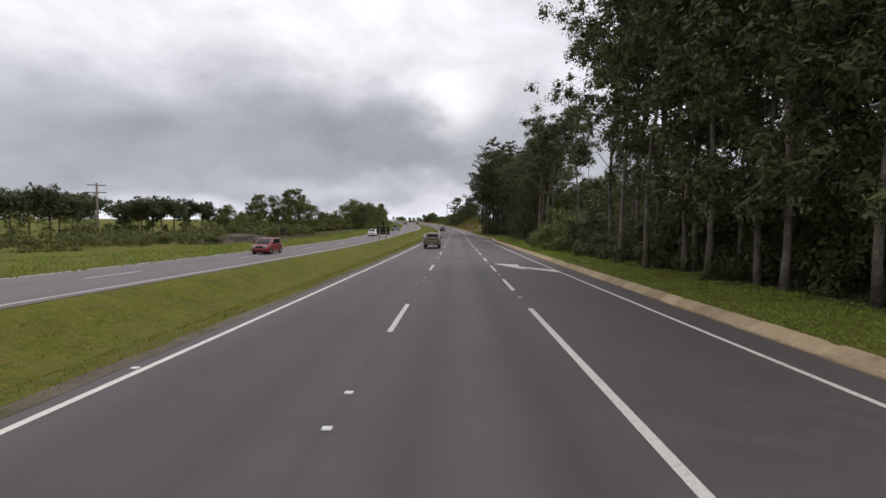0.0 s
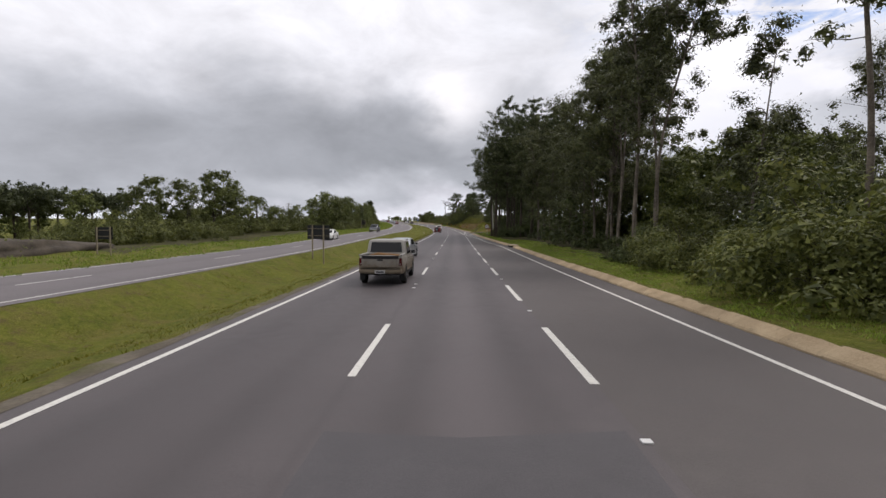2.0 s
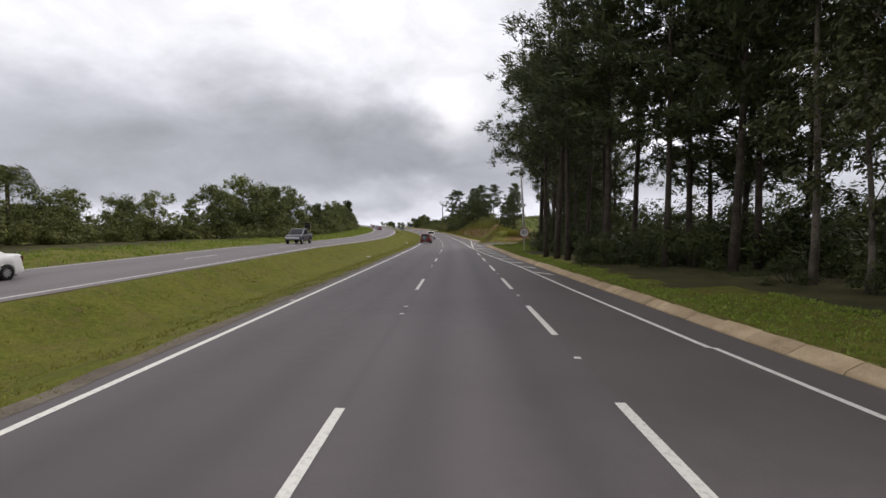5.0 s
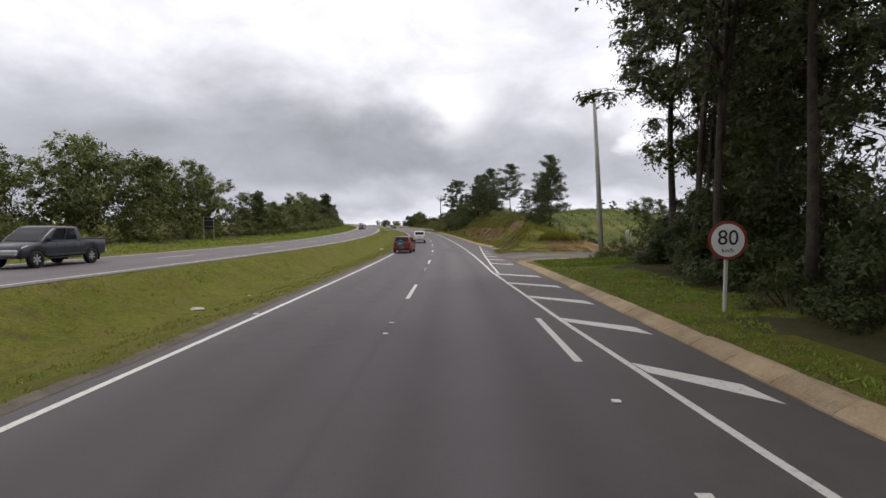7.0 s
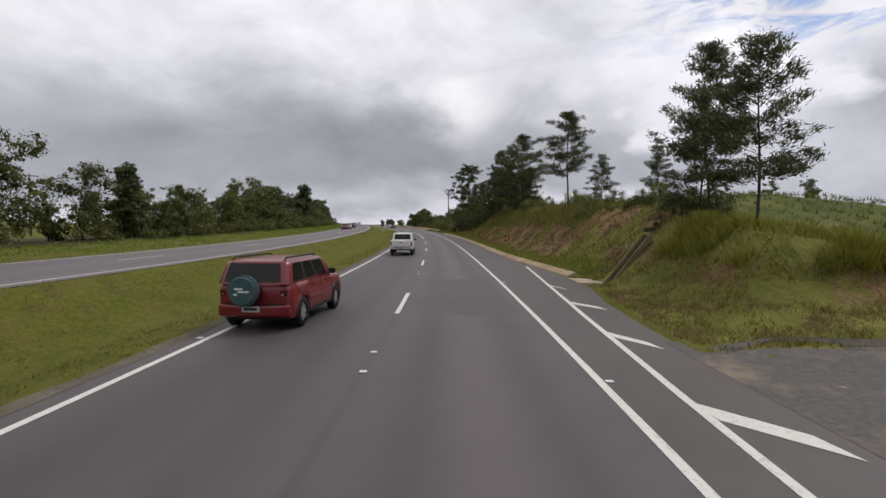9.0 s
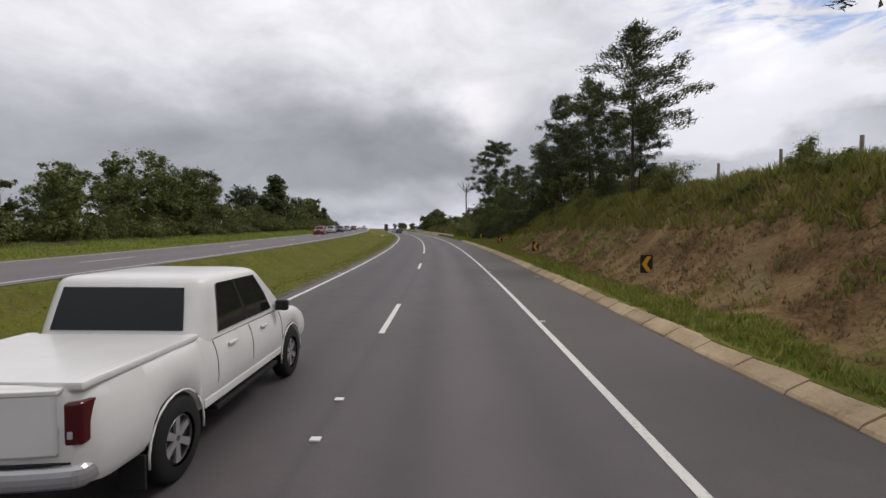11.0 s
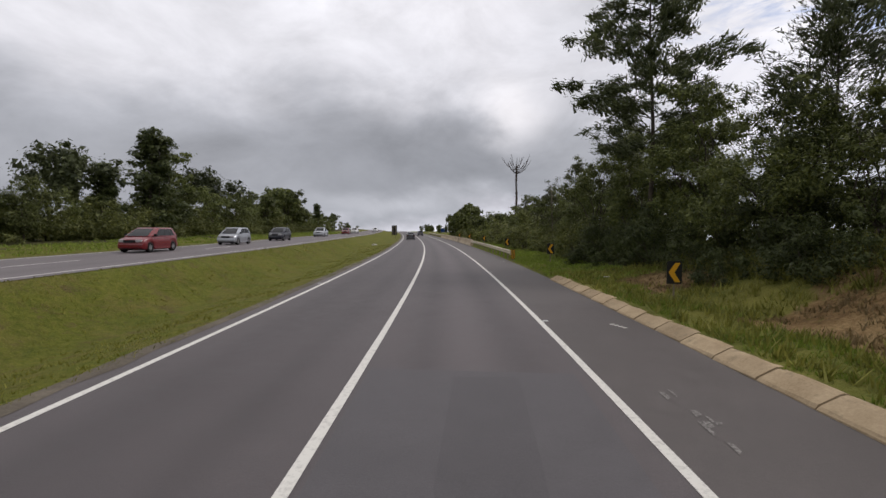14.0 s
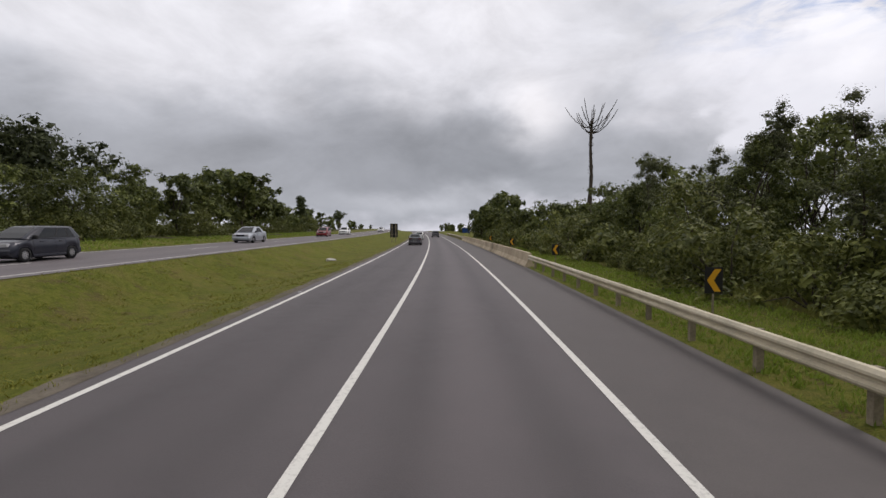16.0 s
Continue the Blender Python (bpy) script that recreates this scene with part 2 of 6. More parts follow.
M_BANK = surface("bank_soil", bank_build, rough=.95, spec=.1)
M_FIELD = surface("hill_field", two_tone((.040, .058, .012), (.105, .118, .028), .35, 5.0, .9, .08, (.15, .14, .05)), rough=.95, spec=.1)
M_DIRT = surface("dirt", two_tone((.16, .125, .085), (.31, .24, .165), .8, 14.0, .6, .04, (.10, .10, .04)), rough=.95, spec=.1)
M_APRON = surface("dusty_asphalt", lambda n, p: (n.mix(n.math("MULTIPLY", n.math("SUBTRACT", n.noise(p, .42, 6.0, .68), .50, clamp=True), 7.0, clamp=True), n.ramp(n.noise(p, 9.0, 5.0, .7), [(.3, (.075, .070, .066)), (.7, (.125, .118, .11))]), n.ramp(n.noise(p, 5.0, 4.0), [(.3, (.15, .12, .088)), (.7, (.25, .20, .15))])), (n.noise(p, 30.0, 3.0, .7), .5, .02), None), rough=.9, spec=.2)
M_DUST = surface("grit", two_tone((.085, .074, .058), (.155, .135, .105), 1.2, 14.0, .6, .03, (.085, .085, .035)), rough=.95, spec=.1)
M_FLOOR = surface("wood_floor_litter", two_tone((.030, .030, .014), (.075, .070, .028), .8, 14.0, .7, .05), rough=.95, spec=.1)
M_EUC = leafy((0.034, 0.042, 0.022), (0.145, 0.156, 0.066), (0.26, 0.25, 0.105))("eucalyptus_leaf")
M_BROAD = leafy((0.034, 0.048, 0.016), (0.160, 0.180, 0.048), (0.28, 0.27, 0.074))("broad_leaf")
M_BUSH = leafy((0.048, 0.062, 0.019), (0.196, 0.209, 0.055), (0.339, 0.304, 0.085))("bush_leaf")
M_PINE = leafy((0.028, 0.038, 0.018), (0.105, 0.122, 0.052))("pine_needle")
# Own colour of the dense trees; on the wood's shrubs it stands for shade.
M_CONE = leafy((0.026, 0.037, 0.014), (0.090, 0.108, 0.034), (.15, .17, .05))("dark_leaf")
M_BLADE = leafy((.134, .143, .018), (.250, .243, .036), (.35, .27, .09))("grass_blade")
M_LUSH = leafy((.125, .185, .026), (.215, .275, .042), (.28, .28, .06))("green_grass_blade")
M_TALL = leafy((.100, .112, .022), (.255, .245, .055), (.37, .30, .12))("tall_grass_blade")
M_DRY = leafy((.13, .095, .045), (.26, .19, .095), (.34, .27, .15))("dry_grass_blade")
M_BARK = surface("dark_bark", two_tone((.030, .024, .018), (.085, .068, .052), 3.0, 20.0, .8, .03), rough=.95)
M_EBARK = surface("pale_bark", two_tone((.058, .048, .038), (.20, .168, .132), 1.2, 12.0, .5, .02), rough=.9)

# ---- mesh helpers ----


def mesh_of(name, verts, faces, mat, smooth=False, uvs=None):
    me = bpy.data.meshes.new(name)
    me.from_pydata([tuple(v) for v in verts], [], [tuple(f) for f in faces])
    if mat:
        me.materials.append(mat)
    if uvs is not None:
        layer = me.uv_layers.new(name="UVMap")
        idx = np.empty(len(me.loops), np.int32)
        me.loops.foreach_get("vertex_index", idx)
        layer.data.foreach_set("uv", np.asarray(uvs, np.float32)[idx].ravel())
    if smooth:
        me.polygons.foreach_set("use_smooth", np.ones(len(me.polygons), bool))
    me.update()
    return me


def part(name, me, parent=None, label="", m=None):
    ob = new(name, me)
    if parent:
        ob.parent = parent
    if m is not None:
        ob.matrix_basis = m
    if label:
        tagged(ob, label)
    return ob


def from_bm(bm, name, mat, smooth=False):
    me = bpy.data.meshes.new(name)
    bm.to_mesh(me)
    bm.free()
    me.materials.append(mat)
    if smooth:
        me.polygons.foreach_set("use_smooth", np.ones(len(me.polygons), bool))
    return me


def box_mesh(name, a, b, mat, bevel=0.0):
    """A box between the corners a and b, with rounded edges."""
    bm = bmesh.new()
    bmesh.ops.create_cube(bm, size=1)
    for v in bm.verts:
        v.co = Vector([(a[i] + b[i]) / 2 + v.co[i] * (b[i] - a[i]) for i in range(3)])
    if bevel:
        bmesh.ops.bevel(bm, geom=bm.edges[:], offset=bevel, segments=2, affect="EDGES", profile=.6)
    return from_bm(bm, name, mat)


def stand(s, x, z=0.0, turn=0.0):
    """The pose of a thing on the road's frame: its y axis runs along the road."""
    return Matrix.Translation(at(s, x, z)) @ Matrix.Rotation(turn_at(s) + radians(turn), 4, "Z")


def knots(s, table):
    return float(np.interp(s, [a for a, b in table], [b for a, b in table]))


# ---- cross-section of the place ----
OPP_Z = [(-120, -.15), (60, -.12), (90, -.02), (130, .55), (180, .55), (230, .66), (300, .8), (420, .9), (1400, .9)]
EDGE = [(-120, 8.25), (60, 8.2), (88, 8.1), (97, 7.55), (110, 6.95), (127, 6.2), (147, 6.1), (152, 5.95), (160, 5.9), (166, 5.85), (172, 6.4), (176, 7.3), (182, 6.9), (190, 6.3), (200, 6.1), (264, 6.1), (1400, 6.1)]
BANK_H = [(-120, .5), (150, .5), (158, .6), (163, 2.4), (172, 2.8), (178, 3.2), (195, 4.0), (215, 4.2), (236, 4.0), (248, 2.8), (258, 1.5), (268, .7), (280, .2), (1400, 0)]
BANK_FAR = [(-120, .6), (140, .8), (160, 2.6), (185, 5.2), (200, 8.0), (215, 8.8), (240, 6.5), (262, 3.0), (280, .2), (1400, 0)]
BANK_RUN = [(-120, 4.8), (163, 3.8), (178, 4.4), (185, 4.8), (1400, 4.8)]
CORNER = [(0, 2.8), (7, 2.8), (10, 2.3), (12, 1.8), (15, 1.1), (18, .35), (22, .05), (2000, 0)]
BANK_IN = [(-120, 2.0), (158, 2.0), (163, 1.0), (172, 1.0), (176, .4), (181, 1.2), (185, 1.6), (215, 2.0), (240, 2.4), (262, 2.5), (1400, 2.5)]


OPP_X = [(-120, -.9), (85, -.9), (125, -.2), (150, 0), (1400, 0)]
SWALE = [(-120, 1.1), (260, 1.1), (320, .7), (360, .4), (1400, .3)]


def opp_z(s):
    return knots(s, OPP_Z)


def opp_x(s):
    return knots(s, OPP_X)


def lump(s, x, k=.15):
    p = at(s, x)
    return noise.noise((p.x * k, p.y * k, 3.1))


def land(s, x):
    """Height of the ground above the road at s, x."""
    oz = opp_z(s)
    e = knots(s, EDGE)
    if x > e + .35:
        d = x - e
        top, far, run = knots(s, BANK_H), knots(s, BANK_FAR), knots(s, BANK_IN)
        kerb = .2 if (s < 152 or 178 < s < 264) else 0.0
        z = kerb + .06 * min(1, d / 2)
        if d > run:
            u = min(1.0, (d - run) / knots(s, BANK_RUN))
            z += (top - z) * (u * u * (3 - 2 * u)) if top > 1 else (top - z) * u
        if d > 8:
            u = min(1.0, (d - 8) / 55)
            z += (far - top) * (u ** .8)
            if s > 150:
                z -= .2 * max(0, min(d - 26, 24))
        amp = .05 if d < 1.2 else (.28 if top > 1 else .12)
        z += lump(s, x, .45) * amp + lump(s, x, 1.6) * amp * .3
        # the access track runs level into the field; beyond it the bank's corner rises, gently and then in a steep cut
        level, near = .018 * max(0, d - 1), max(0.0, min(1.0, (62 - d) / 28))
        if s > 158:
            u = s - 164.0 - .06 * max(0, x - 9) + .5 * lump(s, x, .5)
            cap = knots(x, CORNER)
            rise = min(.21 * max(0, u), .62) + max(0, u - 3) * 1.2
            rise = min(rise, max(cap, .02 * max(0, u))) + .10 * max(0, s - 169) * max(0, min(1, (22 - x) / 10)) + .25 * max(0, s - 178) + lump(s, x, 1.1) * .12 * min(1, max(0, u))
            if s < 205:
                z = z * (1 - near) + near * (level + max(0.0, min(z - level, rise)))
            # bed of the drain chute
            if abs(s - 175.6) < 1.6 and x < 10.6:
                z = min(z, max(.0, (x - 8.1) * 1.18) + max(0, abs(s - 175.6) - .55) * 1.6 + max(0, x - 9.6) * 1.5)
            return z
        w = max(0.0, 1 - abs(s - 160 - max(0, d - 6) * .12) / min(22, 8.5 + max(0, d - 7) * 1.3))
        w = min(1.0, w * 4) * near
        return z * (1 - w) + w * level
    if x > -4.1:
        return -.08
    ox = opp_x(s)
    if x > -11.1 + ox:
        u = min(1, max(0, (-4.1 - x) / (7.0 - ox)))
        rim = min(1.0, u / .12, (1 - u) / .08)
        return oz * u * u * (3 - 2 * u) - knots(s, SWALE) * math.sin(math.pi * u ** 1.3) ** 1.4 + rim * (lump(s, x, .5) * .05 + lump(s, x, 1.8) * .05)
    if x > -19.3 + ox:
        return oz - .012
    d = -19.3 + ox - x
    return oz + .04 + min(d, 5) * .05 + lump(s, x, .3) * min(.25, d * .05) - max(0, min(d - 12, 60)) * .03


def sheet(name, s_list, x_of, z_of, mat, mats=None, smooth=True):
    """A surface over rows of s; x_of(s) gives the columns."""
    verts, uvs, faces = [], [], []
    cols = 0
    for s in s_list:
        xs = x_of(s)
        cols = len(xs)
        for x in xs:
            verts.append(at(s, x, z_of(s, x)))
            uvs.append((x, s))
    for i in range(len(s_list) - 1):
        for j in range(cols - 1):
            a = i * cols + j
            faces.append((a, a + 1, a + cols + 1, a + cols))
    return mesh_of(name, verts, faces, mat, smooth, uvs)


S_FINE = list(np.arange(-60, 160, 1.5)) + list(np.arange(160, 178, .75)) + list(np.arange(178, 330, 1.5)) + list(np.arange(330, 600, 6)) + list(np.arange(600, 1390, 40))
S_ROAD = list(np.arange(-60, 600, 3)) + list(np.arange(600, 1390, 40))


def ground_cols(s):
    e, ox = knots(s, EDGE), opp_x(s)
    left = [-600, -350, -220, -140, -100, -75, -60, -50, -42, -36, -31, -27.5, -25, -23, -21.5, -20.3 + ox, -19.6 + ox, -19.2 + ox, -15 + ox, -11.2 + ox, -10.9 + ox] + [-10.9 + ox + (6.45 - ox) * k / 10 for k in range(1, 10)] + [-4.4, -4.15, -4.05]
    right = [0, 3, 5.5, e - .05, e + .36, e + .5, e + .9, e + 1.4, e + 2, e + 2.5, e + 3, e + 3.5, e + 4, e + 4.6, e + 5.2, e + 6, e + 7, e + 8, e + 9.5, e + 11.5, e + 14, e + 18, e + 24, e + 32, e + 45, e + 62, e + 90, e + 140, e + 220, e + 350, e + 600, e + 1200]
    return left + right


def soil_level(s, x):
    """How far the bank is bare: above 0 it is soil, below 0 it is grown over."""
    d = x - knots(s, EDGE)
    bare = lump(s, x, .22) + .5 * lump(s, x, .7)
    best = -1.0
    if 163 < s < 175 and 8 < x < 24:
        z = land(s, x)
        best = min(z - .75, 1.5 + .9 * bare - z, bare - .16, (x - 8.6) * .4, (11.6 - x) * .4, (s - 168) * .6, (174.5 - s) * .5)
        best = max(best, min((x - 11.0) * .4 + .6 * bare, (s - 164.4) * .8, (168.4 - s) * .6, (23 - x) * .3, (1.5 - z) * .8))
    if 165 < s < 263 and .5 < d < 7:
        low = (1.9 if s < 205 else 1.7) + .6 * bare
        best = max(best, min(bare + (-.6 if s < 171 else -.12 if s < 177 else (.0 if s < 190 else (.3 if s < 232 else .0))), (d - low) * .6, (6.4 - d) * .6, (s - 166) * .3, (262 - s) * .3))
    return max(-1.0, min(1.0, best))


def soil_at(s, x):
    return soil_level(s, x) > 0


me = sheet("ground", S_FINE, ground_cols, land, M_GROUND)
for extra in (M_BANK, M_FLOOR, M_FIELD):
    me.materials.append(extra)
ncol = len(ground_cols(0))
for i, f in enumerate(me.polygons):
    s, x = S_FINE[i // (ncol - 1)], ground_cols(S_FINE[i // (ncol - 1)])[i % (ncol - 1)]
    d = x - knots(s, EDGE)
    bare = lump(s, x, .22) + .5 * lump(s, x, .7)
    if 159 < s < 265 and .3 < d < 18 and soil_level(s + .75, x + .3) > -.99 or 159 < s < 265 and .3 < d < 7.5:
        f.material_index = 1
    elif 146 < s < 290 and d > 7.4:
        f.material_index = 3
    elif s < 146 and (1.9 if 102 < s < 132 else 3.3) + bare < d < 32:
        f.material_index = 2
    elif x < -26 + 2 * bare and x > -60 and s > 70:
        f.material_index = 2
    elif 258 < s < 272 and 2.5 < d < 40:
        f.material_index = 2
attr = me.attributes.new("bare", "FLOAT", "POINT")
attr.data.foreach_set("value", [soil_level(s, x) if 158 < s < 266 and x > 5 else -1.0 for s in S_FINE for x in ground_cols(s)])
ground = tagged(new("ground", me), "mown and wild grass with bare red soil beside a highway", "ground", kind="structure")


def slab(name, x_of, z_of, mat, label, s_list=S_ROAD, category="road"):
    return tagged(new(name, sheet(name, s_list, x_of, z_of, mat)), label, category, kind="structure")


def our_cols(s):
    return [-4.2, -3.0, -1.8, -.6, 0.0, .6, 1.8, 3.0, 3.69]


road = slab("road", our_cols, lambda s, x: 0.0, M_ROAD, "worn grey asphalt carriageway with two lanes")
side_lane = slab("road_side_lane", lambda s: [3.69, 4.5, knots(s, EDGE) - .7, knots(s, EDGE) + .1], lambda s, x: 0.0, M_LANE, "brownish asphalt side lane and shoulder along the carriageway")
far_road = slab("road_far_side", lambda s: [q + opp_x(s) for q in (-19.2, -18.5, -17, -15.2, -13.5, -12, -11.15)], lambda s, x: opp_z(s), M_ROAD2, "grey asphalt carriageway of the opposite direction")


def paint_line(name, s0, s1, fx, width, parent, level=lambda s: 0.0, step=3.0):
    ss = list(np.arange(s0, s1, step)) + [s1]
    me = sheet(name, ss, lambda s: [fx(s) - width / 2, fx(s) + width / 2], lambda s, x: level(s) + .006, M_PAINT, smooth=False)
    return part(name, me, parent)


XL, XR = -3.6, 3.68
tagged(new("shoulder", sheet("shoulder", list(np.arange(-60, 420, 1.0)), lambda s: [-4.30 - .14 * lump(s, 0, .5) - .16 * lump(s, 2, 1.7), -4.2, -4.1, -3.96 + .10 * lump(s, 5, .8)], lambda s, x: .005 if x > -4.2 else land(s, x) + .012, M_DUST)),
       "dusty strip of grit between asphalt and grass", "road shoulder", kind="structure")
paint_line("edge_line", -60, 590, lambda s: XL, .13, road)
paint_line("edge_line", 146, 590, lambda s: XR, .13, road)
GORE = [(96, 6.5), (105, 6.0), (114.5, 5.6), (120, 5.25), (126, 4.72), (132.8, 4.25), (141, 3.88), (146, 3.7)]
GORE2 = [(146, 3.95), (152, 4.13), (157.5, 4.4), (162.3, 4.62), (168.3, 5.0), (176, 5.6), (184, 6.25)]
paint_line("edge_line", -60, 96, lambda s: knots(s, EDGE) - 1.02, .12, road)
paint_line("edge_line", 96, 146, lambda s: knots(s, GORE), .13, road, step=1.5)
paint_line("edge_line", 146, 184, lambda s: knots(s, GORE2), .13, road, step=1.5)


def paint_shape(name, corners, parent):
    """A painted polygon on the road, its corners by s and x."""
    return part(name, mesh_of(name, [at(s, x, .007) for s, x in corners], [tuple(range(len(corners)))], M_PAINT), parent)


# hatching of the merging area, and the arrow before it
for k in range(9):
    s = 112.3 + 4.12 * k
    x0, x1 = knots(s, GORE) + .04, knots(s, EDGE) - .28
    paint_shape("hatch_bar", [(s + .55, x0), (s, x0 + .06), (s - 1.35, x1), (s - .55, x1 - .1)], side_lane)
for k in range(6):
    s = 153.0 + 4.35 * k
    x0, x1 = knots(s, GORE2) + .04, min(5.95, knots(s, EDGE) - .3)
    paint_shape("hatch_bar", [(s + .5, x0), (s - .1, x0 + .04), (s - 1.1, x1), (s - .5, x1 - .1)], side_lane)
paint_shape("arrow_head", [(30.1, 3.95), (25.1, 5.6), (26.9, 5.45), (27.6, 5.45), (29.4, 5.57)], side_lane)
paint_shape("arrow_tail", [(27.7, 5.48), (26.75, 5.48), (23.7, 7.2), (25.6, 7.1)], side_lane)

# dark asphalt of the access track
apron_s = [(152.4, 5.7, 6.05), (155, 5.7, 6.3), (157, 5.7, 7.0), (158.5, 5.7, 9.0), (160, 5.7, 14), (161.2, 5.7, 24), (161.8, 5.7, 34), (163.7, 5.7, 34), (164.2, 5.7, 24), (164.6, 5.7, 8.8), (165.0, 5.7, 6.6), (165.6, 5.7, 6.0)]
rows_s = list(np.arange(152.4, 165.7, .4))
knot_s = [a for a, b, c in apron_s]
def track_edge(s):
    return float(np.interp(s, knot_s, [c for a, b, c in apron_s]))


def ragged(s, k=1.0):
    return .45 * lump(s, 9, .9) + .3 * lump(s, 4, 2.3) * k


tagged(new("track_dirt", sheet("track_dirt", list(np.arange(150.8, 164.9, .4)), lambda s: list(np.linspace(6.15, max(6.4, track_edge(s + 1.7) + .5 + 1.6 * ragged(s + 3, 1.6)), 16)), lambda s, x: max(.002, land(s, x) + .035) if x > 7.0 else .002, M_DIRT)),
       "pale trodden dirt along the side track", "dirt", kind="structure")
tagged(new("access_road", sheet("access_road", rows_s, lambda s: list(np.linspace(5.8, track_edge(s) + ragged(s) * min(1.6, track_edge(s) * .1), 14)), lambda s, x: max(.004, land(s, x) + .042) if x > 6.6 else .004, M_APRON)),
       "cracked dark asphalt mouth of a side track", "road", kind="structure")
paint_line("centre_line", 231.4, 590, lambda s: 0.0, .14, road)
for k in range(-4, 14):
    s = 8.57 + 16 * k
    paint_line("lane_dash", s, s + 4.0, lambda s: 0.0, .13, road, step=2.0)
paint_line("lane_line", -60, 12.0, lambda s: XR, .15, road)
for k in range(15):
    s = 16.1 + 8.09 * k
    paint_line("lane_dash", s, s + 4.0, lambda s: XR, .15, road, step=2.0)
paint_line("edge_line", -60, 590, lambda s: -11.75 + opp_x(s), .12, far_road, opp_z)
paint_line("edge_line", -60, 590, lambda s: -18.8 + opp_x(s), .12, far_road, opp_z)
for k in range(-4, 34):
    s = 4 + 16 * k
    paint_line("lane_dash", s, s + 4.0, lambda s: -15.3 + opp_x(s), .12, far_road, opp_z, 2.0)

# darker patches of newer asphalt, and small worn marks of paint
for nm, corners in (("asphalt_patch", [(38.6, .12), (38.5, 1.7), (38.75, 3.55), (34.1, 3.45), (33.9, 1.5), (33.95, .12)]), ("asphalt_patch", [(249.6, 1.5), (249.6, 2.5), (247, 2.35), (244.5, 2.15), (244.4, 1.5), (246.5, 1.3)]),
                    ("asphalt_patch", [(250.0, .14), (249.8, 3.4), (244.2, 3.2), (244.3, .16)]), ("asphalt_patch", [(176.5, .6), (177.2, 1.6), (176.8, 3.2), (169, 3.3), (168.2, 2.0), (169.5, .7)])):
    k = .004 if len(corners) == 6 else .0025
    part(nm, mesh_of(nm, [at(s, x, k) for s, x in corners], [tuple(range(len(corners)))], M_PATCH if k > .003 else M_PATCH2, uvs=[(x, s) for s, x in corners]), road)
for s, x in ((32.97, 6.95), (153.2, 5.5), (213.0, 5.75), (236.0, 5.6), (253.7, 5.35), (275.5, 5.5)):
    for k in range(4):
        paint_shape("painted_mark", [(s - k * .13, x - .06 + k * .05), (s - k * .13 + .04, x + .06 + k * .05), (s - k * .13 - .04, x + .07 + k * .05), (s - k * .13 - .07, x - .05 + k * .05)], side_lane)

M_SCUFF = surface("scuffed_paint", lambda n, p: (n.ramp(n.noise(p, 22.0, 5.0, .7), [(.38, (.085, .078, .072)), (.62, (.24, .23, .215))]), None, None), rough=.8)
scuffs = random.Random(31)
for s, x in ((249.3, 4.5), (248.2, 4.52), (247.6, 4.5), (233.2, 4.9), (214.6, 5.2), (139.4, 4.6), (143.8, 5.1), (120.6, 3.2), (31.2, 4.9), (62.5, 5.6), (226.4, 4.7)):
    for k in range(3):
        a, b = s + scuffs.uniform(-.5, .5), x + scuffs.uniform(-.12, .12)
        ln, wd = scuffs.uniform(.05, .22), scuffs.uniform(.02, .06)
        paint_shape("paint_scuff", [(a - ln, b - wd), (a - ln * .4, b + wd * .8), (a + ln * .7, b + wd), (a + ln, b - wd * .3)], side_lane).data.materials[0] = M_SCUFF

# ---- trees ----


def tube(points, radii, sides=6):
    """Verts and faces of a tapered tube."""
    verts, faces = [], []
    pts = [Vector(p) for p in points]
    for i, p in enumerate(pts):
        d = (pts[min(i + 1, len(pts) - 1)] - pts[max(i - 1, 0)]).normalized()
        a = d.orthogonal().normalized()
        b = d.cross(a)
        for k in range(sides):
            t = 2 * math.pi * k / sides
            verts.append(p + (a * math.cos(t) + b * math.sin(t)) * radii[i])
    for i in range(len(pts) - 1):
        for k in range(sides):
            a, b = i * sides + k, i * sides + (k + 1) % sides
            faces.append((a, b, b + sides, a + sides))
    faces.append(tuple(range(sides))[::-1])
    faces.append(tuple(range((len(pts) - 1) * sides, len(pts) * sides)))
    return verts, faces


def tubes(name, list_of, mat):
    verts, faces = [], []
    for pts, rad, sides in list_of:
        v, f = tube(pts, rad, sides)
        o = len(verts)
        verts += v
        faces += [tuple(i + o for i in q) for q in f]
    return mesh_of(name, verts, faces, mat, True)


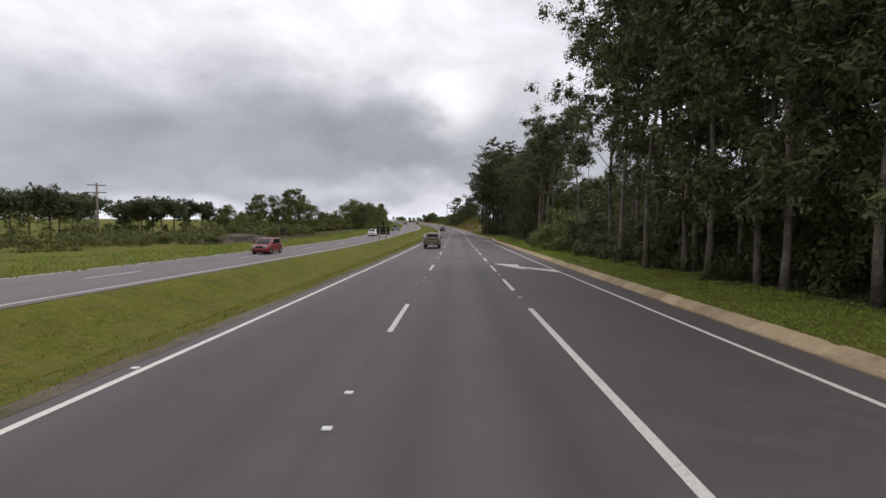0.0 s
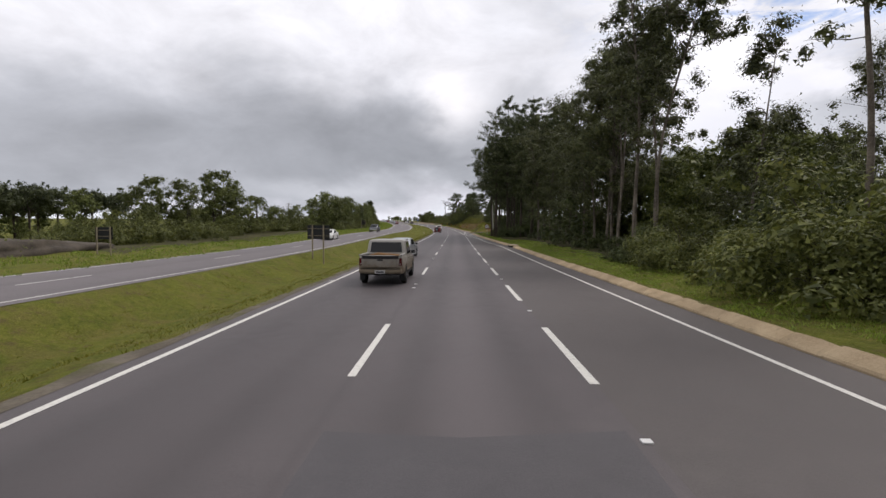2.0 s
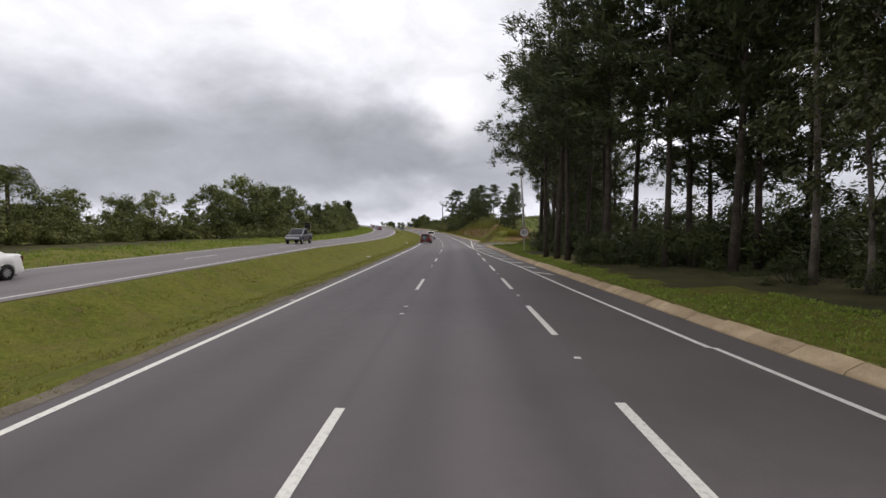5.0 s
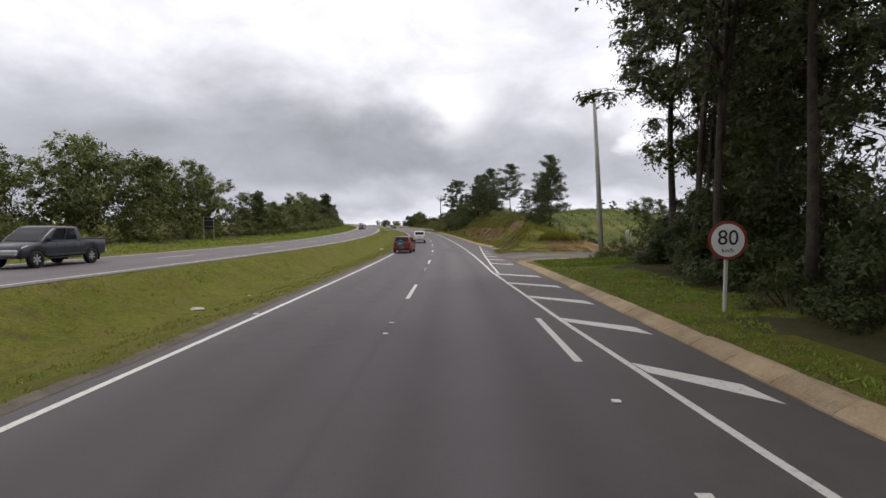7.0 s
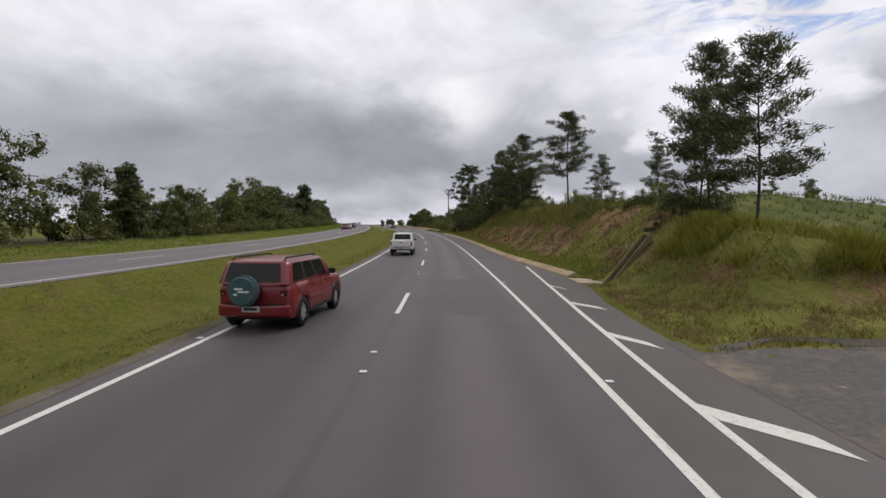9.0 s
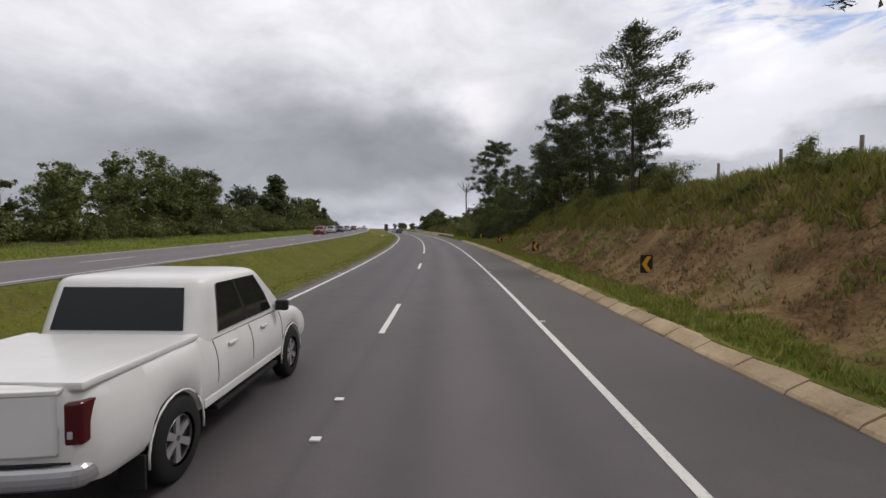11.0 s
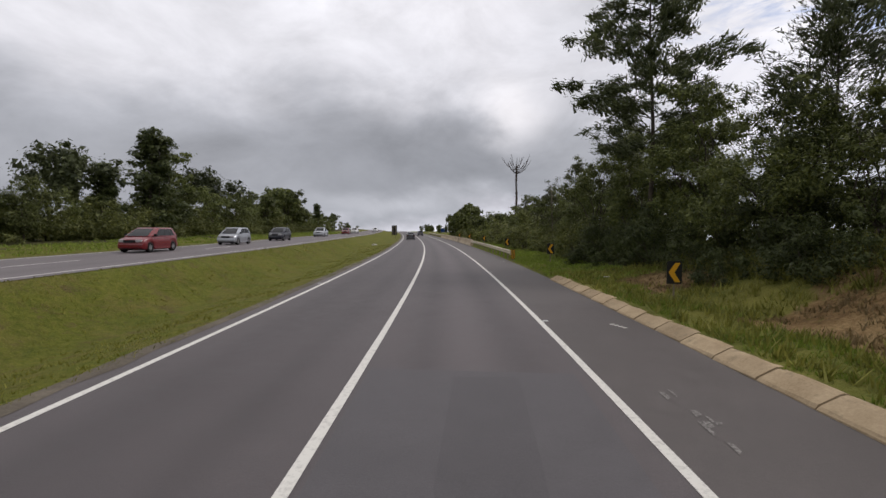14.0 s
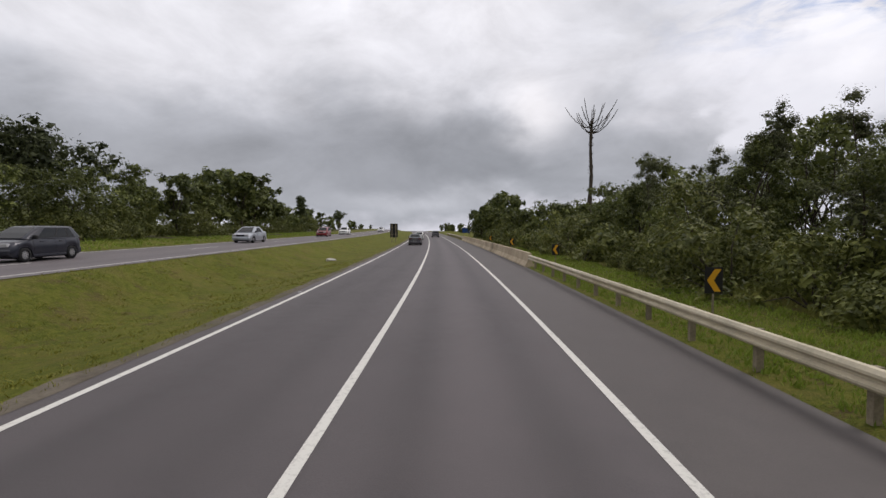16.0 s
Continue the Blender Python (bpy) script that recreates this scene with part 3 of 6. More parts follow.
def leaf_mesh(name, centres, length, width, rng, mat, hang=0.0, spread=None, face=None, grow=None):
    """Many small pointed leaves; hang turns them downwards; spread: ways along which they grow; face: ways they turn to; grow: each one's size."""
    n = len(centres)
    c = np.asarray(centres, float)
    d = rng.normal(size=(n, 3))
    if spread is not None:
        d = d * .55 + spread
    d[:, 2] -= hang
    d /= np.linalg.norm(d, axis=1)[:, None] + 1e-9
    if face is not None:
        out = face / (np.linalg.norm(face, axis=1)[:, None] + 1e-9)
        d = d - out * (d * out).sum(1)[:, None] * .85
        d /= np.linalg.norm(d, axis=1)[:, None] + 1e-9
    if face is None:
        u = np.cross(d, rng.normal(size=(n, 3)))
    else:
        u = np.cross(d, face + rng.normal(size=(n, 3)) * .42)
    u /= np.linalg.norm(u, axis=1)[:, None] + 1e-9
    ln = length * rng.uniform(.6, 1.4, (n, 1))
    wd = width * rng.uniform(.6, 1.4, (n, 1))
    if grow is not None:
        ln, wd = ln * grow[:, None], wd * grow[:, None] * np.where(grow > 1, 1.5, 1.0)[:, None]
    v = np.empty((n, 3, 3))
    v[:, 0] = c - d * ln * .5 + u * wd * .5
    v[:, 1] = c - d * ln * .5 - u * wd * .5
    v[:, 2] = c + d * ln * .5
    me = bpy.data.meshes.new(name)
    me.vertices.add(n * 3)
    me.vertices.foreach_set("co", v.astype(np.float32).ravel())
    me.loops.add(n * 3)
    me.loops.foreach_set("vertex_index", np.arange(n * 3, dtype=np.int32))
    me.polygons.add(n)
    me.polygons.foreach_set("loop_start", np.arange(0, n * 3, 3, dtype=np.int32))
    me.materials.append(mat)
    me.update(calc_edges=True)
    me.validate()
    return me


def cloud(rng, centres, radii, each, flat=.75, core=.6, fill=.12, big=2.0):
    """Points in uneven balls round the centres: small leaves towards their skins, wisps beyond, larger sprays within. Gives places, ways that leaves face, sizes."""
    out, ways, grow = [], [], []
    for c, r in zip(centres, radii):
        n = max(4, int(each * r * r))
        k = int(n * fill)
        d = rng.normal(size=(n, 3))
        d /= np.linalg.norm(d, axis=1)[:, None]
        u = rng.uniform(.25, 1.0, (n, 1)) ** core
        u[:k] = rng.uniform(0, .6, (k, 1))
        u[n - n // 6:] *= rng.uniform(1.0, 1.55, (n // 6, 1))
        stretch = rng.uniform(.7, 1.35, 3) * np.array([1, 1, flat])
        q = d * (r * u) * stretch
        out.append(q + np.asarray(c))
        ways.append(d + np.array([0, 0, .55]))
        size = rng.uniform(.8, 1.1, n)
        size[:k] = big
        grow.append(size)
    return np.concatenate(out), np.concatenate(ways), np.concatenate(grow)


def bend(rng, a, b, n=5, sway=.06):
    """Points of a limb from a to b, slightly crooked, rising at first."""
    a, b = np.asarray(a, float), np.asarray(b, float)
    ln = np.linalg.norm(b - a)
    pts = []
    for i in range(n):
        u = i / (n - 1)
        p = a + (b - a) * u
        p[2] += math.sin(u * math.pi) * ln * .08
        if 0 < i < n - 1:
            p += rng.normal(size=3) * ln * sway
        pts.append(p)
    return pts


def make_eucalyptus(seed, h=20.0, low=.5, r=2.6, leaves=5200, size=.34, mat=M_EUC, bark=M_EBARK, fork=False):
    rng = np.random.default_rng(seed)
    lean = rng.normal(size=2) * h * .05
    rad = .0078 * h

    def axis(u, off=0.0):
        return np.array([lean[0] * u * u + .28 * math.sin(u * 7 + seed) * (.2 + u) + off * u, lean[1] * u * u + .12 * math.cos(u * 8 + seed), h * u])
    tl = [([axis(u) for u in np.linspace(0, .97, 12)], [rad * (1.25 if u == 0 else 1 - .86 * u) for u in np.linspace(0, 1, 12)], 8)]
    if fork:
        tl.append(([axis(u, (u - .25) * 2.2) for u in np.linspace(.25, .95, 9)], [rad * .75 * (1 - .8 * u) for u in np.linspace(0, 1, 9)], 7))
    cs, rs = [], []
    for i in range(26):
        u = low + (1 - low) * rng.uniform(0, 1) ** .8
        a = rng.uniform(0, 2 * math.pi)
        top = math.sin(min(1, (u - low) / (1 - low) * .9 + .15) * math.pi) ** .6
        reach = r * (.35 + .75 * rng.uniform()) * (.45 + .65 * top)
        p0 = axis(u * .93)
        p1 = p0 + np.array([math.cos(a) * reach, math.sin(a) * reach, reach * rng.uniform(.2, .9)])
        tl.append((bend(rng, p0, p1), [rad * .28, rad * .2, rad * .15, rad * .1, rad * .05], 4))
        for k in range(4):
            cs.append(p0 + (p1 - p0) * rng.uniform(.45, 1.1) + rng.normal(size=3) * .14 * r)
            rs.append(min(.95, r * .27) * rng.uniform(.45, 1.15))
    cs.append(axis(1.0))
    rs.append(r * .4)
    total = sum(q * q for q in rs)
    pts, ways, grow = cloud(rng, cs, rs, leaves / total, .9, .85, .10, 2.0)
    return tubes("trunk", tl, bark), leaf_mesh("crown", pts, size, size * .42, rng, mat, hang=.5, face=ways, grow=grow)


def make_pine(seed, h=17.0, low=.35, r=3.2, size=.42, tufts=5200, mat=M_PINE, sparse=.0):
    rng = np.random.default_rng(seed)
    rad = .0088 * h
    tl = [([(0.1 * math.sin(u * 7 + seed), .1 * math.cos(u * 6), h * u) for u in np.linspace(0, 1, 10)], [rad * (1.2 if u == 0 else 1 - .9 * u) for u in np.linspace(0, 1, 10)], 7)]
    pts, ways = [], []
    z = low * h
    n_levels = 0
    while z < h * .98:
        u = (z / h - low) / (1 - low)
        n = rng.integers(3, 6)
        a0 = rng.uniform(0, 6.28)
        for k in range(n):
            if rng.uniform() < sparse:
                continue
            a = a0 + k * 6.28 / n + rng.normal() * .35
            ln = r * (1 - u ** 1.4 * .86) * rng.uniform(.55, 1.15) * (.75 + .4 * min(1, u * 4))
            up = rng.uniform(-.05, .35) + u * .35
            b = np.array([math.cos(a) * ln, math.sin(a) * ln, ln * up])
            p0 = np.array([0, 0, z])
            tl.append((bend(rng, p0, p0 + b, 4, .03), [rad * .22, rad * .16, rad * .1, rad * .04], 4))
            m = max(3, int(ln * 3.2))
            for j in range(m):
                w = .30 + .72 * j / m
                c = p0 + b * w + rng.normal(size=3) * np.array([.16, .16, .10]) * ln * .55
                pts.append(c)
                ways.append(b / (np.linalg.norm(b) + 1e-6) + np.array([0, 0, .35]))
        z += h * rng.uniform(.030, .055)
        n_levels += 1
    pts, ways = np.array(pts), np.array(ways)
    k = max(6, int(tufts / len(pts)))
    c = np.repeat(pts, k, 0) + rng.normal(size=(len(pts) * k, 3)) * np.array([.17, .17, .12])
    w = np.repeat(ways, k, 0)
    grow = np.where(np.arange(len(c)) % k < k * .14, 1.5, 1.0)
    return tubes("trunk", tl, M_BARK), leaf_mesh("crown", c, size, size * .22, rng, mat, spread=w, grow=grow)


def make_broadleaf(seed, h=9.0, r=3.6, low=.12, leaves=6500, size=.30, mat=M_BROAD, bark=M_BARK, clumps=34, top=1.0):
    rng = np.random.default_rng(seed)
    rad = .017 * h
    fork = h * max(.14, low * 1.1)
    tl = [([(0, 0, -.3), (.05, .02, fork * .5), (.08, -.04, fork)], [rad * 1.3, rad, rad * .85], 7)]
    cs, rs = [], []
    lobes = max(9, int(clumps / 2.2))
    for i in range(lobes):
        # lobes of the crown, each of several clumps grown into one another
        a = rng.uniform(0, 6.28) if i else 0.0
        u = (i + rng.uniform(0, 1)) / lobes
        zz = h * (low + (1 - low) * u)
        prof = math.sin(math.pi * min(1, .18 + .76 * u)) ** .55
        d = r * prof * rng.uniform(.2, .8) * top ** u
        rr = r * rng.uniform(.32, .54) * (1 - .2 * u)
        c = np.array([math.cos(a) * d, math.sin(a) * d, min(zz, h - rr * .7)])
        cs.append(c)
        rs.append(rr * .8)
        tl.append((bend(rng, (0.08, -.04, fork * rng.uniform(.7, 1.0)), c), [rad * .5, rad * .36, rad * .25, rad * .15, rad * .06], 3))
        for k in range(7):
            w = rng.normal(size=3)
            w /= np.linalg.norm(w)
            w[2] = w[2] * .7 + .1
            cs.append(c + w * rr * rng.uniform(.6, 1.0))
            rs.append(rr * rng.uniform(.26, .5))
    total = sum(q * q for q in rs)
    pts, ways, grow = cloud(rng, cs, rs, leaves / total, .78)
    ok = pts[:, 2] > .05
    return tubes("trunk", tl, bark), leaf_mesh("crown", pts[ok], size, size * .5, rng, mat, hang=.15, face=ways[ok], grow=grow[ok])


def make_bush(seed, h=2.4, r=1.7, leaves=2600, size=.19, mat=M_BUSH):
    rng = np.random.default_rng(seed)
    tl, cs, rs = [], [], []
    for i in range(17):
        a, d = rng.uniform(0, 6.28), r * rng.uniform(.1, .95) ** .7
        rr = r * rng.uniform(.24, .42)
        z = max(rr * .5, h * (1 - (d / r) ** 2 * .75) * rng.uniform(.35, 1.0) - rr * .4)
        c = np.array([math.cos(a) * d, math.sin(a) * d, z])
        cs.append(c)
        rs.append(rr)
        if i % 2 == 0:
            tl.append((bend(rng, (rng.normal() * .1, rng.normal() * .1, -.1), c, 3), [.035, .022, .008], 3))
    total = sum(q * q for q in rs)
    pts, ways, grow = cloud(rng, cs, rs, leaves / total, .9)
    ok = pts[:, 2] > .03
    return tubes("trunk", tl, M_BARK), leaf_mesh("crown", pts[ok], size, size * .45, rng, mat, face=ways[ok], grow=grow[ok])


EUC = [make_eucalyptus(1, leaves=7500, size=.22), make_eucalyptus(2, 21, .36, 3.2, 9500, .22), make_eucalyptus(3, 19, .5, 2.6, 7000, .22), make_eucalyptus(4, 20, .3, 4.6, 13000, .22, fork=True), make_eucalyptus(5, 16, .12, 3.0, 10500, .21), make_eucalyptus(6, 19, .3, 5.4, 14500, .215, fork=True)]
PINE = [make_pine(11, 20, .36, 4.2, .38, 10500, sparse=.1), make_pine(12, 22, .30, 4.8, .38, 12000, sparse=.1), make_pine(13, 21, .32, 6.0, .38, 12500, sparse=.15), make_pine(14, 20, .22, 4.8, .36, 11000, sparse=.2), make_pine(15, 21, .30, 5.6, .26, 7000, sparse=.55), make_pine(16, 20, .36, 5.0, .26, 6500, sparse=.5)]
OPEN_PINE = [make_pine(21, 9.5, .28, 2.9, .175, 19000, sparse=.22), make_pine(22, 8.5, .15, 2.6, .175, 16000, sparse=.15), make_pine(23, 10.5, .35, 3.0, .175, 19000, sparse=.25), make_pine(24, 14.2, .38, 4.1, .22, 27000, sparse=.2)]
# Copies with bark darkened in colour, for shaded and backlit trunks.
SHADED_TRUNK = []
for trunk, crown in EUC:
    SHADED_TRUNK.append((trunk.copy(), crown))
    SHADED_TRUNK[-1][0].materials[0] = M_BARK
SHAPES = [(31, 9, 3.6, .12, 1.0, 34), (32, 10, 4.4, .15, 1.25, 34), (33, 8, 3.0, .05, .9, 34), (34, 11, 3.4, .3, .95, 26), (35, 9, 5.0, .08, 1.4, 44)]
BROAD = [make_broadleaf(a, h, r, lo, int(5200 * k), .27, clumps=n) for a, h, r, lo, k, n in SHAPES]
NEAR_BROAD = [make_broadleaf(a, h, r, lo, int(12000 * k), .15, clumps=n) for a, h, r, lo, k, n in SHAPES]
FARB = [make_broadleaf(36, 9, 3.8, .04, 1800, .62), make_broadleaf(37, 8, 4.6, .04, 2000, .62), make_broadleaf(38, 10, 3.2, .3, 1700, .62)]
WOODB = [make_broadleaf(46, 9, 3.8, .04, 3900, .33), make_broadleaf(47, 8, 4.6, .04, 4200, .33), make_broadleaf(48, 10, 3.2, .2, 3700, .33)]
BUSHES = [(41, 2.4, 1.7, 1.0), (42, 3.2, 2.0, 1.3), (43, 1.5, 1.4, .7), (44, 3.8, 1.9, 1.35)]
BUSH = [make_bush(a, h, r, int(900 * k), .20) for a, h, r, k in BUSHES]
FINE_BUSH = [make_bush(a + 20, h, r, int(1350 * k), .145) for a, h, r, k in BUSHES]
# Same shrubs again, with the wood's shade put into a darker leaf colour.
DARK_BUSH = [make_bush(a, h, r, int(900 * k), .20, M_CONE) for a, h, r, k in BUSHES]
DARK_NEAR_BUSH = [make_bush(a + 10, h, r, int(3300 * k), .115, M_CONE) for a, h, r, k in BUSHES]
NEAR_BUSH = [make_bush(a, h, r, int(3300 * k), .115) for a, h, r, k in BUSHES]
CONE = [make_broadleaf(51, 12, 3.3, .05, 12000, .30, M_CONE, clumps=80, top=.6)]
UMBRELLA = [make_broadleaf(61, 9, 4.0, .55, 3600, .36, M_PINE, clumps=30)]

rnd = random.Random(5)
KIND = {
    "euc": (EUC, "eucalyptus_tree", "tall eucalyptus with bare lower trunk and thin hanging foliage"),
    "pine": (PINE, "pine_tree", "tall dark green pine with wide needle branches"),
    "young": (OPEN_PINE, "pine_tree", "young pine with loose whorled branches on the bank"),
    "broad": (BROAD, "broadleaf_tree", "leafy green tree with rounded uneven crown"),
    "far": (FARB, "broadleaf_tree", "distant green tree in the tree line"),
    "bush": (BUSH, "shrub", "leafy green shrub growing in the verge"),
    "cone": (CONE, "cypress_tree", "dense dark green tree with tapering crown"),
    "umbrella": (UMBRELLA, "araucaria_tree", "araucaria with flat umbrella crown on tall bare trunk"),
}


def plant(kind, s, x, scale=1.0, which=None, wide=1.0, sink=.15, label=""):
    protos, name, text = KIND[kind]
    if kind == "broad" and s > 325 or kind == "broad" and 30 < s < 112 and x > 24:
        protos, which = FARB if s > 325 else WOODB, None
    if kind == "far" and x > 0 and s < 130:
        protos = WOODB
    if kind == "euc" and s > 110:
        protos = SHADED_TRUNK
    if kind == "broad" and (9 < x < 13.5 and s < 300 or 9 < x < 17.5 and 40 < s < 90 or 9 < x < 22 and 140 < s < 156 or 9 < x < 14.5 and 255 < s < 280 or 9 < x < 16 and 280 < s < 300):
        protos = NEAR_BROAD
    if kind == "bush" and (8 < x < 13.4 and s < 36 or 8 < x < 13.6 and 36 < s < 290 or 8 < x < 14.8 and s < 36 or 8 < x < 16 and 136 < s < 156 or 8 < x < 15.6 and 174 < s < 246 or 8 < x < 13.5 and 276 < s < 304):
        protos = NEAR_BUSH
    # In the wood and under trees, shrubs take leaves darkened for the shade.
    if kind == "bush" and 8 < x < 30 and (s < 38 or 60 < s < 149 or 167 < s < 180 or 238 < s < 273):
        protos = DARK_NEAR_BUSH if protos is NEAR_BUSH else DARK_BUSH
    i = rnd.randrange(len(protos)) if which is None else which
    spin = rnd.uniform(0, 6.28)
    m = Matrix.Translation(at(s, x, land(s, x) - sink)) @ Matrix.Rotation(spin, 4, "Z")
    ob = tagged(new(name), label or text, "shrub" if kind == "bush" else "tree", {"bush": "shrubs along the road", "young": "pines on the bank"}.get(kind, "trees along the road"))
    ob.matrix_basis = m @ Matrix.Diagonal((scale * wide, scale * wide, scale, 1))
    part("trunk", protos[i][0], ob)
    part("crown", protos[i][1], ob)
    return ob


# woods beside the side lane: eucalyptus first
for s, x, sc, w in [(10, 13.2, 1.05, 1), (13.5, 12.0, 1.0, 4), (16, 14, 1.1, 3), (18.5, 12.2, 1.0, 0), (21, 13.0, 1.05, 1), (23.5, 11.6, 1.0, 2), (26, 13.2, 1.05, 5), (29, 12.2, 1.0, 1), (31, 13.8, 1.15, 0), (34.2, 13.0, .98, 5), (36, 15.5, 1.0, 2)]:
    plant("euc", s, x, sc, w)
for s, x, sc, w in [(12, 17, 1.1, 4), (18, 17, 1.1, 4), (24, 17, 1.1, 4), (30, 18, 1.1, 1), (15, 21, 1.1, 3), (22, 21, 1.1, 4), (29, 22, 1.1, 4), (36, 21, .6, 1), (41, 19, .5, 0), (45, 21.5, .5, 2)]:
    plant("euc", s, x, sc, w)
for s, x, sc, w in [(48.3, 14.2, .80, 0), (55, 21, .5, 3), (62.4, 13.6, .94, 2), (63.6, 13.0, .88, 1), (66, 15.2, .9, 0), (71.5, 14.6, .84, 5), (77, 16.5, .86, 3), (82, 14.8, .78, 5), (60, 18, .8, 4), (75, 15.3, .84, 3), (80, 17, .9, 4), (84, 15.5, .52, 1), (87, 18.5, .52, 3),
                    (90, 14.8, .46, 0), (93, 16.8, .58, 2), (96, 14.2, .66, 1), (98, 18, .74, 3), (92, 21, .6, 4), (100, 15.5, .74, 1), (103, 13.6, .85, 0), (104, 20, .9, 4), (97, 24, .9, 4)]:
    plant("euc", s, x, sc, w)
for s, x, sc in ((10.5, 12.4, .95), (15.5, 12.5, 1.0), (18, 13.4, 1.05), (20.5, 12.2, .95), (23, 13.2, 1.0)):
    plant("euc", s, x, sc, 4)
for s, x, sc, w in [(74, 14.5, .86, 5), (78, 14.5, 1.0, 4), (86, 14.2, .52, 4), (79, 19, .88, 5), (88, 16.5, .48, 5), (94, 13.6, .72, 4), (99, 13.2, .75, 5), (101.5, 14.2, .8, 4)]:
    plant("euc", s, x, sc, w)
# then the pines
for s, x, sc, w in [(104, 17, 1.0, 0), (107, 13.4, 1.0, 1), (109.5, 15.8, 1.05, 3), (111, 12.2, 1.0, 2), (113.5, 14.5, 1.05, 0), (115, 10.4, 1.1, 1), (117.5, 13.2, 1.1, 5), (118.4, 8.9, 1.08, 5), (120.7, 8.9, 1.12, 4), (122, 12.4, 1.08, 5), (122.8, 8.35, .98, 4), (126, 12.6, 1.05, 5),
                    (128.5, 10.4, .72, 5), (130.5, 12.6, .95, 4), (114, 18, 1.05, 3)]:
    plant("pine", s, x, sc, w)
for s, x, sc, w in [(131, 10.6, .95, 3), (134.5, 11.4, .95, 1), (137.8, 10.8, .98, 3), (139, 13.6, .8, 4), (134, 14.5, .95, 1), (137, 16, .9, 4), (140.6, 11.3, 1.0, 5), (145, 14.4, .85, 3), (147.8, 15.2, .72, 5), (146.5, 17.8, .9, 5), (149.2, 18.2, .8, 4), (141, 16.5, .95, 1)]:
    plant("euc", s, x, sc, w)
for i in range(12):
    plant("bush", rnd.uniform(138, 147.5), rnd.uniform(13.0, 16.0), rnd.uniform(.9, 1.5))
for s, x, sc in ((148.5, 14.5, .5), (150.3, 16.5, .55), (153.6, 14.5, .5), (155, 19, .5), (152.5, 21, .6), (146.8, 15.9, 1.35), (149.5, 18.5, 1.25), (145, 17.5, 1.5), (148, 21, 1.4)):
    plant("broad", s, x, sc, rnd.choice([0, 2]))
for i in range(12):
    plant("bush", rnd.uniform(150, 154.5), rnd.uniform(11.8, 17), rnd.uniform(.3, .5))
for i in range(19):
    s = 30 + i * 1.75
    plant("bush", s, 12.4 + rnd.uniform(-.5, .9), rnd.uniform(.95, 1.35), wide=1.05)
for i in range(17):
    plant("bush", 8 + i * 1.6, 13.9 + rnd.uniform(-.6, .8), rnd.uniform(1.1, 1.6), wide=.8)
for i in range(16):
    plant("bush", 110 + i * 1.9, rnd.uniform(12.5, 17.5), rnd.uniform(1.0, 1.7), wide=.8)
for s, x in ((112, 20), (117, 17.5), (133, 17)):
    plant("pine", s, x, .95, rnd.choice([0, 3]))
for i in range(46):
    s = 5 + i * 3.0 + rnd.uniform(-1, 1)
    plant("bush", s, rnd.uniform(11.8, 13.5) - (1.2 if 118 < s < 139 else 0) + (1.4 if 66 < s < 112 else 0), rnd.uniform(.6, 1.1) * (.6 if s < 36 or 66 < s < 112 else 1))
for i in range(18):
    plant("bush", rnd.uniform(114, 135), rnd.uniform(9.6, 11.8), rnd.uniform(.4, .8))
deep_shrubs = [(rnd.uniform(8, 112), rnd.uniform(14, 22), rnd.uniform(1.2, 2.0)) for i in range(26)] + [(rnd.uniform(80, 112), rnd.uniform(17, 27), rnd.uniform(.8, 1.2)) for i in range(12)] + [(rnd.uniform(110, 146), rnd.uniform(16.5, 27), rnd.uniform(1.3, 2.1)) for i in range(34)] + [(rnd.uniform(6, 34), rnd.uniform(13.5, 19), rnd.uniform(1.2, 1.9)) for i in range(22)]
for i in range(12):
    plant("broad", rnd.uniform(30, 62), rnd.uniform(16.5, 24), rnd.uniform(.5, .72))
for i in range(6):
    plant("broad", rnd.uniform(62, 84), rnd.uniform(17.5, 28), rnd.uniform(.6, .9))
for i in range(6):
    plant("broad", rnd.uniform(86, 112), rnd.uniform(19, 30), rnd.uniform(.3, .45))
# Deep rows added behind the wood, to close it and block sky light.
for i in range(16):
    plant("far", rnd.uniform(2, 28), rnd.uniform(23, 44), rnd.uniform(1.1, 1.6))
for i in range(22):
    plant("far", rnd.uniform(28, 64), rnd.uniform(26, 44), rnd.uniform(.7, 1.0))
for i in range(14):
    plant("far", rnd.uniform(66, 84), rnd.uniform(20, 34), rnd.uniform(.85, 1.15))

# bank beyond the access track
for s, x, sc, w in [(174, 13.2, .84, 0), (177.3, 12.9, .74, 1), (179.5, 14.4, .88, 2), (196, 15, .55, 1), (187, 15.5, .5, 1), (221, 14.2, .7, 0), (228, 13.3, 1.1, 0), (226, 14.6, .85, 1),
                    (234.5, 12.9, 1.05, 2), (236.5, 14.5, .9, 0), (248, 14.5, 1.1, 0), (258, 14, 1.15, 1)]:
    plant("young", s, x, sc, w)
plant("young", 219, 12.9, 1.0, 2, 1.3)
plant("young", 200, 13.2, .88, 2, 1.2)
plant("young", 267.9, 12.5, 1.16, 3, 1.15)
plant("euc", 282.5, 13.0, .42, 0)
plant("euc", 284.2, 13.8, .40, 2)
for i in range(26):
    plant("bush", rnd.uniform(188, 250), rnd.uniform(11.0, 12.2), rnd.uniform(.22, .42), 2)
for i in range(56):
    plant("bush", rnd.uniform(174, 246), rnd.uniform(11.9, 15.5), rnd.uniform(.3, .65))
